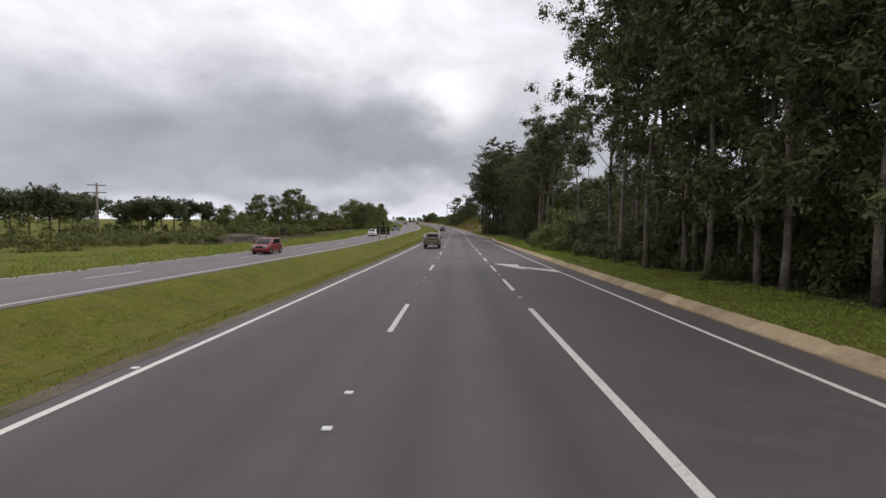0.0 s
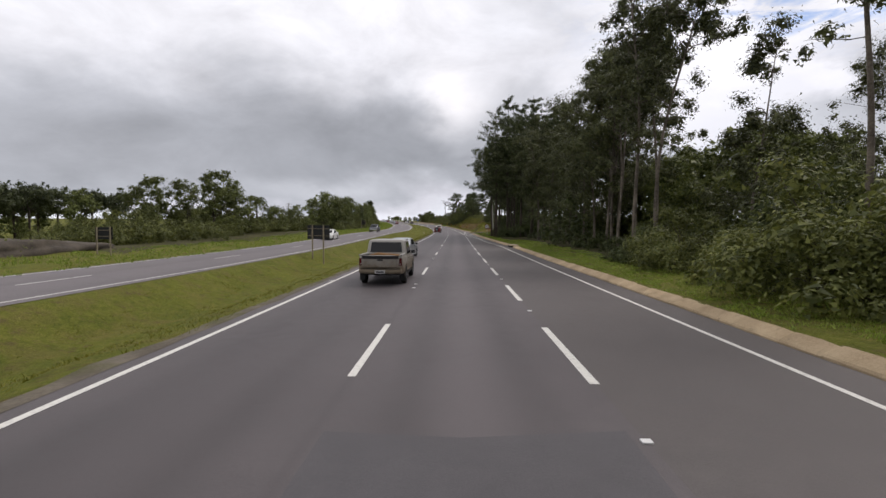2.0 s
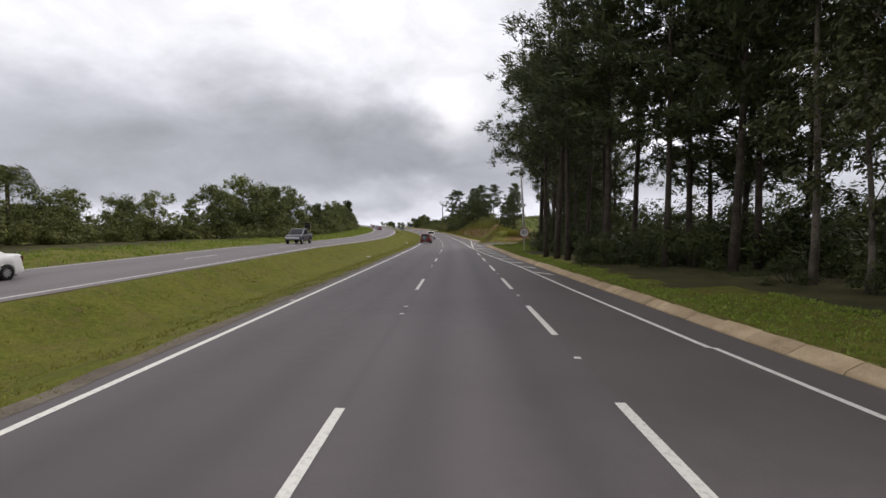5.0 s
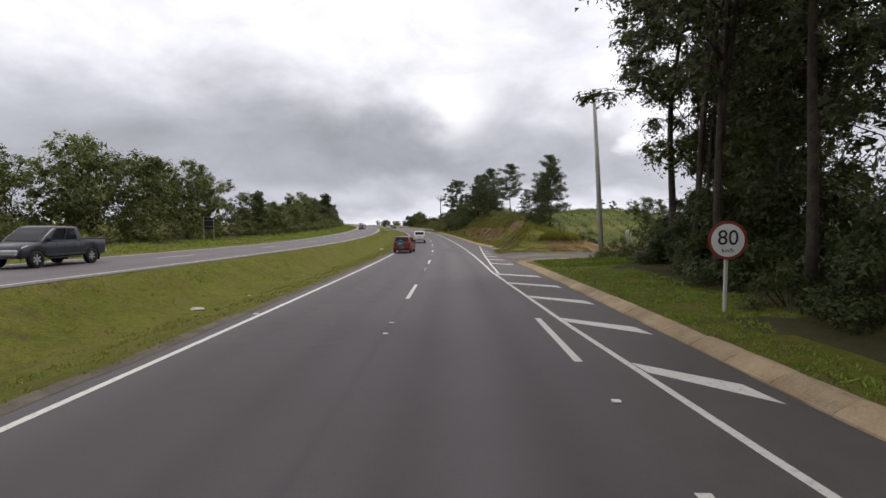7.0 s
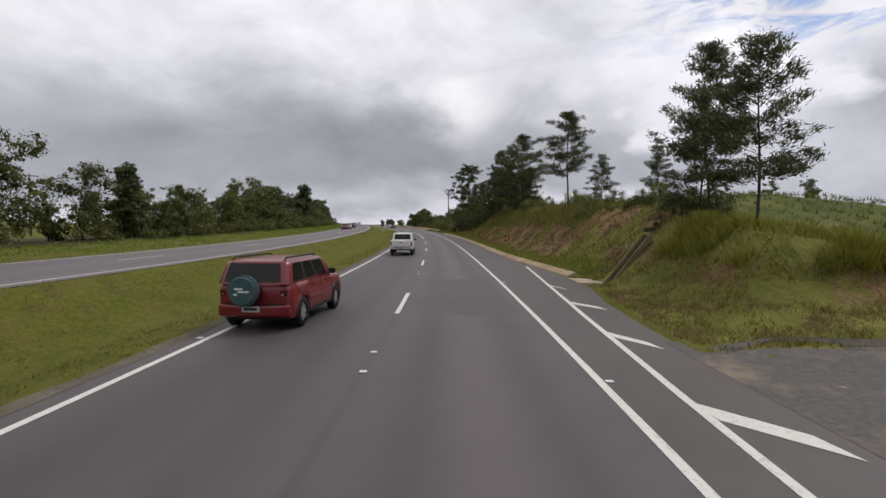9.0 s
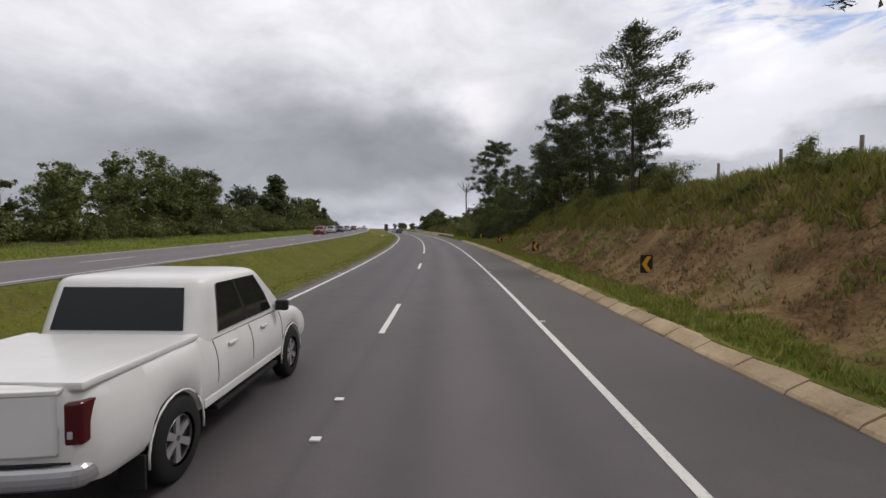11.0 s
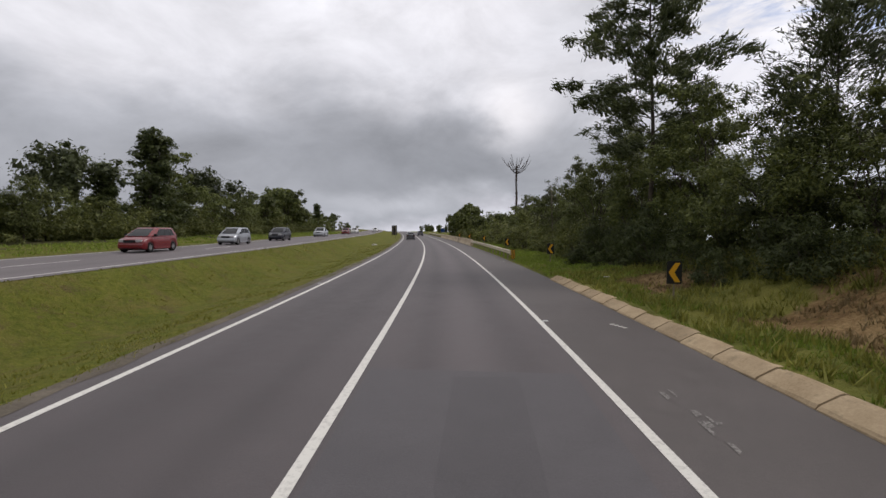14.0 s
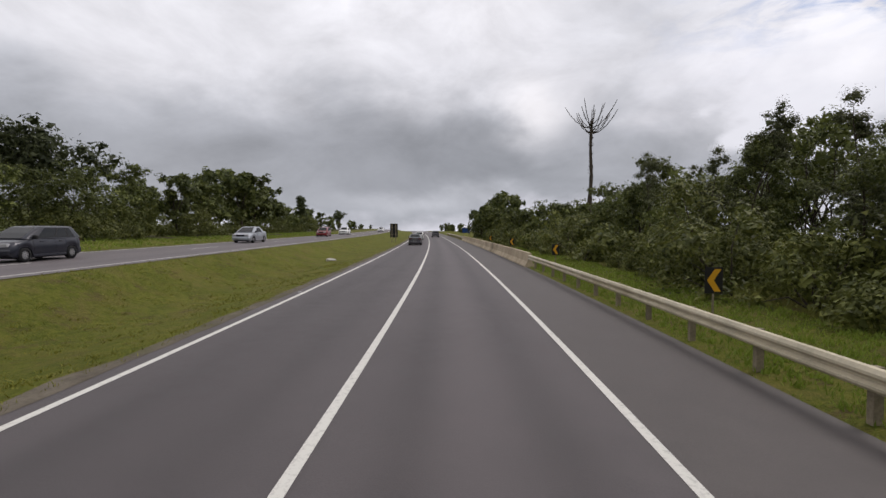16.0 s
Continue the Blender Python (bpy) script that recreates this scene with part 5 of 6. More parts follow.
        part("headlight", bow(wide_box("headlight", (sg * W * .60 - .16, L / 2 - .16, .62), (sg * W * .60 + .16, L / 2 - .0, .78), M_LAMP, .03, 3), L, W), root)
        t = spec["tail"]
        shape = bow(wide_box("tail_light", (min(sg * W * t[0], sg * W * t[1]), -L / 2 - .006, t[2]), (max(sg * W * t[0], sg * W * t[1]), -L / 2 + .20, t[3]), M_TAIL, .022, 5), L, W)
        for q in shape.vertices:
            k = (abs(q.co.x) / W - t[0]) / (t[1] - t[0])
            mid = t[2] + (t[3] - t[2]) * .55
            q.co.z = mid + (q.co.z - mid) * (.62 + .38 * k if t[1] - t[0] > .3 else 1.0)
        lamp = part("tail_light", crisp(shape, 40), root)
        part("reverse_lamp", bow(wide_box("reverse_lamp", (min(sg * W * (t[0] * .8 + t[1] * .2), sg * W * (t[0] * .5 + t[1] * .5)), -L / 2 - .009, t[2] + (t[3] - t[2]) * .16), (max(sg * W * (t[0] * .8 + t[1] * .2), sg * W * (t[0] * .5 + t[1] * .5)), -L / 2 + .10, t[2] + (t[3] - t[2]) * .34), M_LAMP, .006, 2), L, W), lamp)
        for y in (ya, yb):
            wheel(root, sg * (W - .10), y, R, .21, sg, spec.get("spokes", 8))
    z0 = spec["plate"]
    pl = part("number_plate", box_mesh("number_plate", (-.20, -L / 2 - .042, z0), (.20, -L / 2 + .02, z0 + .13), M_PLATE, .005), root)
    part("plate_bar", box_mesh("plate_bar", (-.15, -L / 2 - .047, z0 + .04), (.15, -L / 2 - .043, z0 + .09), M_DARK), pl)
    b_lo, b_hi = spec.get("bumper_z", (.06, .34))
    bmp = part("rear_bumper", crisp(bow(wide_box("rear_bumper", (-W * .94, -L / 2 - .030, spec["floor"] + b_lo), (W * .94, -L / 2 + .30, spec["floor"] + b_hi), spec.get("bumper", colour), .07), L, W), 35), root)
    part("bumper_seam", bow(wide_box("bumper_seam", (-W * .84, -L / 2 - .010, spec["floor"] + b_hi + .005), (W * .84, -L / 2 + .05, spec["floor"] + b_hi + .018), M_DARK, 0), L, W), bmp)
    if spec.get("boot_lid"):
        z1 = spec["boot_lid"]
        part("boot_seam", bow(wide_box("boot_seam", (-W * .70, -L / 2 - .008, z1), (W * .70, -L / 2 + .02, z1 + .012), M_DARK, 0), L, W), body)
        part("boot_spoiler", bow(wide_box("boot_spoiler", (-W * .70, -L / 2 + .005, deck[1][1] - .035), (W * .70, -L / 2 + .14, deck[1][1] + .012), colour, .012), L, W), body)
        part("badge_shape", box_mesh("badge_shape", (-.07, -L / 2 - .012, z1 + .14), (.07, -L / 2 + .01, z1 + .18), M_YELLOW, .008), body)
    part("front_bumper", bow(wide_box("front_bumper", (-W * .88, L / 2 - .25, spec["floor"] + .08), (W * .88, L / 2 + .04, spec["floor"] + .32), spec.get("bumper", colour), .06), L, W), root)
    part("grille", bow(wide_box("grille", (-W * .42, L / 2 - .06, .60), (W * .42, L / 2 + .012, .76), M_DARK, .015), L, W), root)
    part("underbody", box_mesh("underbody", (-W * .80, -L / 2 + .3, spec["floor"] - .05), (W * .80, L / 2 - .3, spec["floor"] + .06), M_DARK, .02), root)
    return root


SEDAN = dict(length=4.48, width=1.74, wheel=.315, axles=(-1.36, 1.26), floor=.20, deck=[(-2.24, .90), (-2.21, 1.0), (-2.12, 1.03), (-1.5, 1.03), (-.9, .98), (.9, .95), (1.2, .93), (1.9, .80), (2.15, .70), (2.24, .45)],
             cabin=(-1.66, 1.28, -.72, .22, .95, 1.475), windows=[(.22, .47, .24, .44), (.51, .82, .48, .90)], handles=(-.62, .38), tail=(.42, .93, .74, .95, .0), plate=.44, seams=(-.72, .28, 1.12), boot_lid=.66)
HATCH = dict(length=3.85, width=1.66, wheel=.30, axles=(-1.22, 1.22), floor=.20, deck=[(-1.92, .85), (-1.89, .93), (-1.6, .97), (.8, .95), (1.1, .93), (1.6, .82), (1.85, .68), (1.92, .45)],
             cabin=(-1.86, 1.20, -1.5, .25, .95, 1.47), windows=[(.08, .22, .10, .2), (.26, .50, .24, .46), (.54, .84, .5, .9)], handles=(-.6, .4), tail=(.66, .88, .74, .92, .0), plate=.50, seams=(-.3, .8), boot_lid=.55)
SUV = dict(length=4.15, width=1.74, wheel=.345, axles=(-1.24, 1.25), floor=.28, deck=[(-2.07, .9), (-2.05, 1.04), (-1.9, 1.08), (.8, 1.06), (1.05, 1.04), (1.7, .98), (2.0, .84), (2.07, .5)],
           cabin=(-2.03, 1.12, -1.80, .42, 1.06, 1.57), windows=[(.05, .26, .04, .27), (.31, .55, .32, .56), (.59, .86, .6, .92)], handles=(-.55, .42), tail=(.72, .88, .80, .95, .0), plate=.46, roof_in=.82, bumper=None, seams=(-.95, .02, .95), boot_lid=.60, arch=None, sill=None)
PICKUP = dict(length=5.2, width=1.84, wheel=.375, axles=(-1.45, 1.62), floor=.47, bumper_z=(.02, .20), deck=[(-2.6, 1.12), (-2.58, 1.19), (-2.45, 1.2), (-.9, 1.2), (-.8, 1.14), (1.3, 1.12), (2.1, 1.02), (2.45, .9), (2.6, .55)],
              cabin=(-.98, 1.46, -.78, .60, 1.12, 1.78), windows=[(.10, .44, .10, .42), (.48, .84, .46, .92)], handles=(-.35, .55), tail=(.80, .925, .80, 1.10, .0), plate=.50, seams=(-.72, .18, 1.2), roof_in=.84, bed=(-2.50, -1.02), rear_k=(.20, .84), bumper=M_RIM, spokes=6)


M_TARP = surface("brown_tarp", two_tone((.16, .085, .035), (.28, .16, .07), 3.0, 30.0, .5, .02), rough=.9)


def pickup_extras(root, cover, colour):
    part("tailgate", bow(wide_box("tailgate", (-.70, -2.622, .74), (.70, -2.54, 1.17), colour, .02), 5.2, .92), root)
    part("tailgate_lip", bow(wide_box("tailgate_lip", (-.72, -2.63, 1.07 if not cover else 1.165), (.72, -2.54, 1.2), colour if cover else M_DARK, .008), 5.2, .92), root)
    part("tailgate_handle", box_mesh("tailgate_handle", (-.11, -2.635, 1.0), (.11, -2.60, 1.06), M_DARK, .01), root)
    if cover:
        part("bed_cover", box_mesh("bed_cover", (-.78, -2.48, 1.17), (.78, -1.02, 1.232), cover, .012), root)
    else:
        for x0, x1 in ((-.74, .74), (-.735, -.70), (.70, .735)):
            part("bed_liner", box_mesh("bed_liner", (x0, -2.46, .76), (x1, -1.06, .80 if x1 - x0 > 1 else 1.18), M_DARK, .008), root)
        part("cargo_tarp", tubes("cargo_tarp", [([(-.66, -1.22, 1.10), (-.3, -1.25, 1.17), (.1, -1.2, 1.14), (.62, -1.24, 1.12)], [.06, .09, .085, .06], 7)], M_TARP), root, "rolled brown tarp behind the cab")
    for sg in (-1, 1):
        part("bed_rail", box_mesh("bed_rail", (sg * .80 - .06, -2.5, 1.18), (sg * .80 + .06, -1.0, 1.24), colour, .02), root)
        part("side_step", box_mesh("side_step", (sg * .86 - .06, -.75, .36), (sg * .86 + .06, 1.0, .42), M_DARK, .02), root)
        part("mud_flap", box_mesh("mud_flap", (sg * .80 - .12, -1.93, .16), (sg * .80 + .10, -1.90, .45), M_DARK, .005), root)
    part("tow_bar", rod("tow_bar", (0, -2.5, .46), (0, -2.75, .46), .03, M_DARK), root)


def on_road(s, x, turn=0.0):
    g = math.atan(float(np.interp(s, HS, HG)))
    z = opp_z(s) if x < -11 else 0.0
    x += opp_x(s) if x < -11 else 0
    return stand(s, x, z + .002, turn) @ Matrix.Rotation(g if abs(turn) < 90 else -g, 4, "X")


P_SILVER = paint("silver_paint", (.37, .39, .42), .55, .05)
def muddy_build(n, p):
    """Pale metallic paint, caked with brown road dust from the sills up."""
    z = n.add("ShaderNodeSeparateXYZ", n.add("ShaderNodeTexCoord").outputs["Object"]).outputs[2]
    blot = n.noise(p, 3.0, 6.0, .65)
    mud = n.math("MULTIPLY", n.math("SUBTRACT", n.math("ADD", 1.24, n.math("MULTIPLY", n.math("SUBTRACT", blot, .5), .9)), z), 1.8, clamp=True)
    col = n.mix(n.math("MULTIPLY", mud, .85), (.26, .25, .225, 1), n.ramp(n.noise(p, 9.0, 5.0, .6), [(.3, (.085, .060, .034)), (.7, (.16, .118, .070))]))
    return col, None, n.math("ADD", .28, n.math("MULTIPLY", mud, .5))


P_GOLD = surface("dusty_bronze_paint", muddy_build, spec=.45)
P_WHITE = paint("white_paint", (.66, .66, .64), .0, .06)
P_RED = paint("red_paint", (.155, .006, .009), .0, .02)
P_NAVY = paint("navy_paint", (.012, .014, .024), .2, .05)
P_GREY = paint("grey_paint", (.10, .10, .11), .3, .05)
P_TEAL = paint("teal_cover", (.022, .085, .11), .0, .3)

car("sedan_car", "silver four-door sedan driving in the fast lane", SEDAN, P_SILVER, on_road(70.05, -2.45, -5))
gold = car("pickup_truck", "dusty bronze double-cab pickup with an uncovered bed", dict(PICKUP, bumper=P_GOLD), P_GOLD, on_road(54.4, -1.35))
pickup_extras(gold, None, P_GOLD)
white = car("pickup_truck", "white double-cab pickup with a covered bed", PICKUP, P_WHITE, on_road(196, -1.9))
pickup_extras(white, P_WHITE, P_WHITE)
suv = car("suv_car", "red compact four-door off-roader with a teal spare wheel cover", dict(SUV, bumper=P_RED, arch=P_RED, sill=M_DARK), P_RED, on_road(168.2, -2.78, -4))
bm = bmesh.new()
bmesh.ops.create_cone(bm, cap_ends=True, segments=32, radius1=.34, radius2=.34, depth=.20)
bmesh.ops.bevel(bm, geom=[e for e in bm.edges if e.calc_face_angle(0) > 1], offset=.05, segments=3, affect="EDGES")
bmesh.ops.rotate(bm, verts=bm.verts[:], cent=(0, 0, 0), matrix=Matrix.Rotation(math.pi / 2, 3, "X"))
bmesh.ops.translate(bm, verts=bm.verts[:], vec=(-.12, -2.16, .93))
spare = part("spare_wheel_cover", from_bm(bm, "spare_wheel_cover", P_TEAL, False), suv, "dusty teal spare wheel cover with pale print")
for a, b, c, d in ((-.28, -.10, .96, 1.0), (-.2, .04, .90, .94), (-.30, -.22, .84, .88)):
    part("print_patch", box_mesh("print", (a, -2.268, c), (b, -2.262, d), M_WHITE), spare)
for sg in (-1, 1):
    part("roof_rail", tubes("roof_rail", [([(sg * .60, -1.72, 1.555), (sg * .60, -1.6, 1.625), (sg * .59, .15, 1.625), (sg * .58, .32, 1.555)], [.022] * 4, 6)], M_DARK), suv)
    part("fender_strip", box_mesh("fender_strip", (sg * .872 - .012, -.85, .60), (sg * .872 + .012, .85, .66), P_RED, .008), suv)


for nm, text, spec, col, s, x in [
    ("hatchback_car", "red hatchback driving on the opposite carriageway", HATCH, P_RED, 42.5, -15.6),
    ("sedan_car", "white sedan driving on the opposite carriageway", SEDAN, P_WHITE, 103.5, -16.6),
    ("hatchback_car", "silver hatchback driving on the opposite carriageway", HATCH, P_SILVER, 285, -16.9),
    ("hatchback_car", "bright red hatchback driving on the opposite carriageway", HATCH, P_RED, 272, -16.9),
    ("hatchback_car", "navy hatchback driving on the opposite carriageway", HATCH, P_NAVY, 297.5, -16.6),
    ("sedan_car", "silver sedan driving on the opposite carriageway", SEDAN, P_SILVER, 322, -16.8),
    ("hatchback_car", "red hatchback far off on the opposite carriageway", HATCH, P_RED, 352, -16.6),
    ("sedan_car", "white sedan far off on the opposite carriageway", SEDAN, P_WHITE, 371, -16.6),
    ("sedan_car", "white sedan far off on the opposite carriageway", SEDAN, P_WHITE, 420, -13.6),
]:
    car(nm, text, spec, col, on_road(s, x, 180))
dark_pick = car("pickup_truck", "old navy pickup driving on the opposite carriageway", PICKUP, P_NAVY, on_road(142.5, -16.9, 180))
pickup_extras(dark_pick, None, P_NAVY)
for nm, text, spec, col, s, x in [("sedan_car", "dark sedan far ahead in the fast lane", SEDAN, P_GREY, 342, -1.9), ("hatchback_car", "white hatchback far ahead in the fast lane", HATCH, P_WHITE, 372, -1.9), ("suv_car", "dark off-roader far ahead in the slow lane", dict(SUV, bumper=P_GREY, arch=P_GREY, sill=M_DARK), P_GREY, 392, 1.8)]:
    car(nm, text, spec, col, on_road(s, x))

# ---- signs, posts and rails ----


def chevron_sign(s, x, turn=0.0):
    root = tagged(new("chevron_sign"), "black curve sign with a yellow chevron on a thin post", "road sign", "chevron signs along the bend")
    root.matrix_basis = stand(s, x, min(.06, land(s, x)) - .02, turn)
    part("post", rod("post", (0, .03, -.3), (0, .03, 1.25), .028, M_POST), root)
    pan = part("panel", plate_solid("panel", round_rect(-.225, .225, .62, 1.30, .03), .012, M_BLACK), root)
    part("chevron", plate_solid("chevron", [(.18, 1.25), (.02, 1.25), (-.175, .96), (.02, .67), (.18, .67), (.0, .96)], .004, M_YELLOW), pan, m=Matrix.Translation((0, -.005, 0)))
    return root


for s, x in ((208.0, 8.95), (223.5, 8.0), (239.4, 7.9), (256.5, 8.2), (273.0, 8.4), (289.2, 8.25), (306, 8.2), (323, 8.2), (340, 8.2)):
    chevron_sign(s, x, rnd.uniform(-4, 4))


def text_mesh(name, body, size, mat):
    cu = bpy.data.curves.new(name, "FONT")
    cu.body, cu.size, cu.align_x, cu.align_y, cu.extrude, cu.resolution_u = body, size, "CENTER", "CENTER", .002, 6
    ob = bpy.data.objects.new(name, cu)
    scene.collection.objects.link(ob)
    dg = bpy.context.evaluated_depsgraph_get()
    me = bpy.data.meshes.new_from_object(ob.evaluated_get(dg))
    bpy.data.objects.remove(ob)
    me.materials.clear()
    me.materials.append(mat)
    return me


def disc(r, n=40):
    return [(r * math.cos(2 * math.pi * i / n), r * math.sin(2 * math.pi * i / n)) for i in range(n)]


root = tagged(new("speed_limit_sign"), "round white speed limit sign with faded red rim", "road sign")
root.matrix_basis = stand(132.9, 8.22, land(132.9, 8.22) - .02)
part("post", box_mesh("post", (-.035, .02, -.4), (.035, .09, 1.9), M_CONC2, .008), root)
rim = part("rim", plate_solid("rim", [(x, z + 1.78) for x, z in disc(.48)], .015, M_RED), root)
part("face", plate_solid("face", [(x, z + 1.78) for x, z in disc(.405)], .005, M_WHITE), root, m=Matrix.Translation((0, -.006, 0)))
part("digits", text_mesh("digits", "80", .52, M_BLACK), root, m=Matrix.Translation((0, -.012, 1.83)) @ Matrix.Rotation(math.pi / 2, 4, "X"))
part("unit_text", text_mesh("unit_text", "km/h", .15, M_BLACK), root, m=Matrix.Translation((0, -.012, 1.53)) @ Matrix.Rotation(math.pi / 2, 4, "X"))


def back_sign(s, x, w, h, z0, gap, label, post=.06, turn=0.0):
    root = tagged(new("road_sign"), label, "road sign")
    root.matrix_basis = stand(s, x, land(s, x) - .02, turn)
    for sg in (-1, 1):
        part("post", box_mesh("post", (sg * gap / 2 - post, -.10, -.4), (sg * gap / 2 + post, -.02, z0 + h + .02), M_POST, .01), root)
    pan = part("panel", box_mesh("panel", (-w / 2, 0, z0), (w / 2, .02, z0 + h), M_BACK, .004), root)
    for z in (z0 + h * .25, z0 + h * .75):
        part("stiffener", box_mesh("stiffener", (-w / 2 + .03, -.018, z - .02), (w / 2 - .03, .0, z + .02), M_POST), pan)
    return root


back_sign(74.4, -10.35, 2.45, 1.22, 2.02, 1.22, "dark back of a traffic sign on two posts in the median", .06, -24)
back_sign(173.8, -24.7, 1.3, 1.3, 1.2, 1.1, "back of a traffic sign on two grey posts on the verge", .045)
back_sign(67.5, -24.2, 1.3, .9, 1.2, 1.0, "back of a traffic sign on two thin posts on the verge", .04)
back_sign(352, -5.6, 1.2, 2.2, .8, .6, "dark back of a tall sign in the median far ahead")
blue = back_sign(384, 8.6, 1.8, 1.1, 1.2, 1.1, "blue direction sign far along the road")
part("sign_face", box_mesh("sign_face", (-.88, -.12, 1.22), (.88, -.105, 2.28), M_BLUE), blue)

# concrete pole with cross-arm and hardware
root = tagged(new("utility_pole"), "tall grey concrete power pole with wooden cross-arm", "utility pole")
ps, px = 152.1, 11.4
root.matrix_basis = stand(ps, px, land(ps, px) - .1)
part("pole", tubes("pole", [([(0, 0, -.5), (-.36, 0, 5.5), (-.74, 0, 11.0)], [.18, .145, .10], 12)], M_CONC2), root)
swing = Matrix.Translation((-.72, 0, 0)) @ Matrix.Rotation(radians(-38), 4, "Z") @ Matrix.Translation((.72, 0, 0))
part("cross_arm", box_mesh("cross_arm", (-1.75, -.20, 10.6), (.3, -.10, 10.73), M_WOODPOST, .01), root, m=swing)
for x in (-1.65, -1.2, -.25, .2):
    part("insulator", tubes("insulator", [([(x, -.11, 10.73), (x, -.11, 10.8), (x, -.11, 10.84), (x, -.11, 10.94)], [.03, .05, .03, .045], 8)], M_POST), root, m=swing)

for s, x, h in ((68.6, -53, 9.4), (235, -62, 10)):
    root = tagged(new("utility_pole"), "distant wooden power pole with two cross-arms", "utility pole", "far power poles")
    root.matrix_basis = stand(s, x, land(s, x) - .1, 20)
    part("pole", tubes("pole", [([(0, 0, -.5), (0, 0, h)], [.19, .13], 8)], M_WOODPOST), root)
    for z in (h - .4, h - 1.5):
        part("cross_arm", box_mesh("cross_arm", (-1.2, -.08, z), (1.2, .08, z + .14), M_WOODPOST, .01), root)

# drain chute down the bank
M_MOSS = surface("mossy_concrete", two_tone((.10, .095, .04), (.24, .22, .12), 2.0, 16.0, .4, .02), rough=.95)
# Channel floor, much darker than its walls.
M_HEAP0 = surface("dark_chute_floor", two_tone((.018, .016, .010), (.045, .04, .025), 2.0, 16.0, .4, .02), rough=.9)
root = tagged(new("drain_chute"), "mossy concrete drain chute running down the bank", "drain")
pa, pb = at(175.4, 8.1, .03), at(175.8, 9.85, 2.06)
d = (pb - pa)
m = Matrix.Translation(pa) @ d.to_track_quat("Y", "Z").to_matrix().to_4x4()
root.matrix_basis = m
ln = d.length
part("channel_floor", box_mesh("channel_floor", (-.17, -.2, -.12), (.17, ln, -.02), M_HEAP0, .01), root)
for sg in (-1, 1):
    part("channel_wall", box_mesh("channel_wall", (sg * .22 - .035, -.2, -.14), (sg * .22 + .035, ln, .10), M_MOSS, .015), root)
root = tagged(new("drain_inlet"), "pale concrete drain inlet slab by the kerb", "drain")
root.matrix_basis = stand(176.1, 7.55, .0)
part("slab", box_mesh("slab", (-.6, -.5, -.1), (.55, 1.3, .05), M_CONC, .02), root)
root = tagged(new("drain_inlet"), "sunken concrete drain inlet cut into the kerb", "drain")
root.matrix_basis = stand(88.3, 8.35, 0)
part("slab", box_mesh("slab", (-.55, -1.2, .16), (.6, 1.2, .27), M_CONC, .02), root)
# Solid black box stands in for the dark inside of the inlet.
part("opening", box_mesh("opening", (-.56, -1.0, .02), (-.2, 1.0, .15), M_DARK, .01), root)

# guard rail


def rail_profile():
    return [(-.0, .74), (-.05, .73), (-.085, .68), (-.085, .645), (-.02, .595), (-.02, .565), (-.085, .53), (-.085, .50), (-.05, .46), (.0, .45)]


def guard_rail(s0, s1, x, label, flare=0.0):
    root = tagged(new("guard_rail"), label, "guard rail")
    root.matrix_basis = stand(s0, x, 0)
    inv = root.matrix_basis.inverted()
    ss = list(np.arange(s0, s1, 1.0)) + [s1]
    prof = rail_profile()
    v, f = [], []
    for s in ss:
        for dx, z in prof:
            v.append(inv @ at(s, x + dx, z))
        for dx, z in prof[::-1]:
            v.append(inv @ at(s, x + dx + .006, z))
    k = 2 * len(prof)
    for i in range(len(ss) - 1):
        for j in range(k):
            a, b = i * k + j, i * k + (j + 1) % k
            f.append((a, b, b + k, a + k))
    f += [tuple(range(k)), tuple(range((len(ss) - 1) * k, len(ss) * k))[::-1]]
    part("beam", mesh_of("beam", v, f, M_STEEL), root)
    post = box_mesh("post", (-.06, -.05, -.45), (.06, .05, .70), M_POST, .006)
    spacer = box_mesh("spacer", (-.14, -.05, .46), (-.05, .05, .70), M_POST, .006)
    part("end_plate", box_mesh("end_plate", (-.10, 0, .42), (-.088, .28, .77), M_STEEL, .003), root)
    part("end_cap", box_mesh("end_cap", (-.10, -.012, .42), (.13, -.002, .77), M_STEEL, .003), root)
    s = s0 + .35
    while s < s1:
        q = part("post", post, root, m=inv @ stand(s, x + .16, 0))
        part("spacer", spacer, q)
        s += 2.1
    return root


guard_rail(276.0, 304.6, 6.33, "galvanised steel guard rail on short posts")
root = tagged(new("hazard_marker"), "hazard panel with black and yellow slanted stripes", "road sign")
root.matrix_basis = stand(275.8, 6.42, 0)
part("post", rod("post", (0, .03, -.4), (0, .03, .78), .03, M_POST), root)
pan = part("panel", plate_solid("panel", round_rect(-.15, .15, .14, .82, .02), .012, M_BLACK), root)


def slanted(low, thick, z0=.15, z1=.81, w=.145):
    """Corners of a stripe falling to the right, cut to the panel."""
    pts = [(-w, low + 2 * w + thick), (-w, low + 2 * w), (w, low), (w, low + thick)]
    for lim, sg in ((z1, 1), (z0, -1)):
        cut = []
        for a, b in zip(pts, pts[1:] + pts[:1]):
            ia, ib = sg * (lim - a[1]) >= 0, sg * (lim - b[1]) >= 0
            if ia:
                cut.append(a)
            if ia != ib:
                u = (lim - a[1]) / (b[1] - a[1])
                cut.append((a[0] + (b[0] - a[0]) * u, lim))
        pts = cut
    return pts


for i in range(7):
    part("stripe", plate_solid("stripe", slanted(-.08 + i * .135, .07), .003, M_YELLOW), pan, m=Matrix.Translation((0, -.004, 0)))


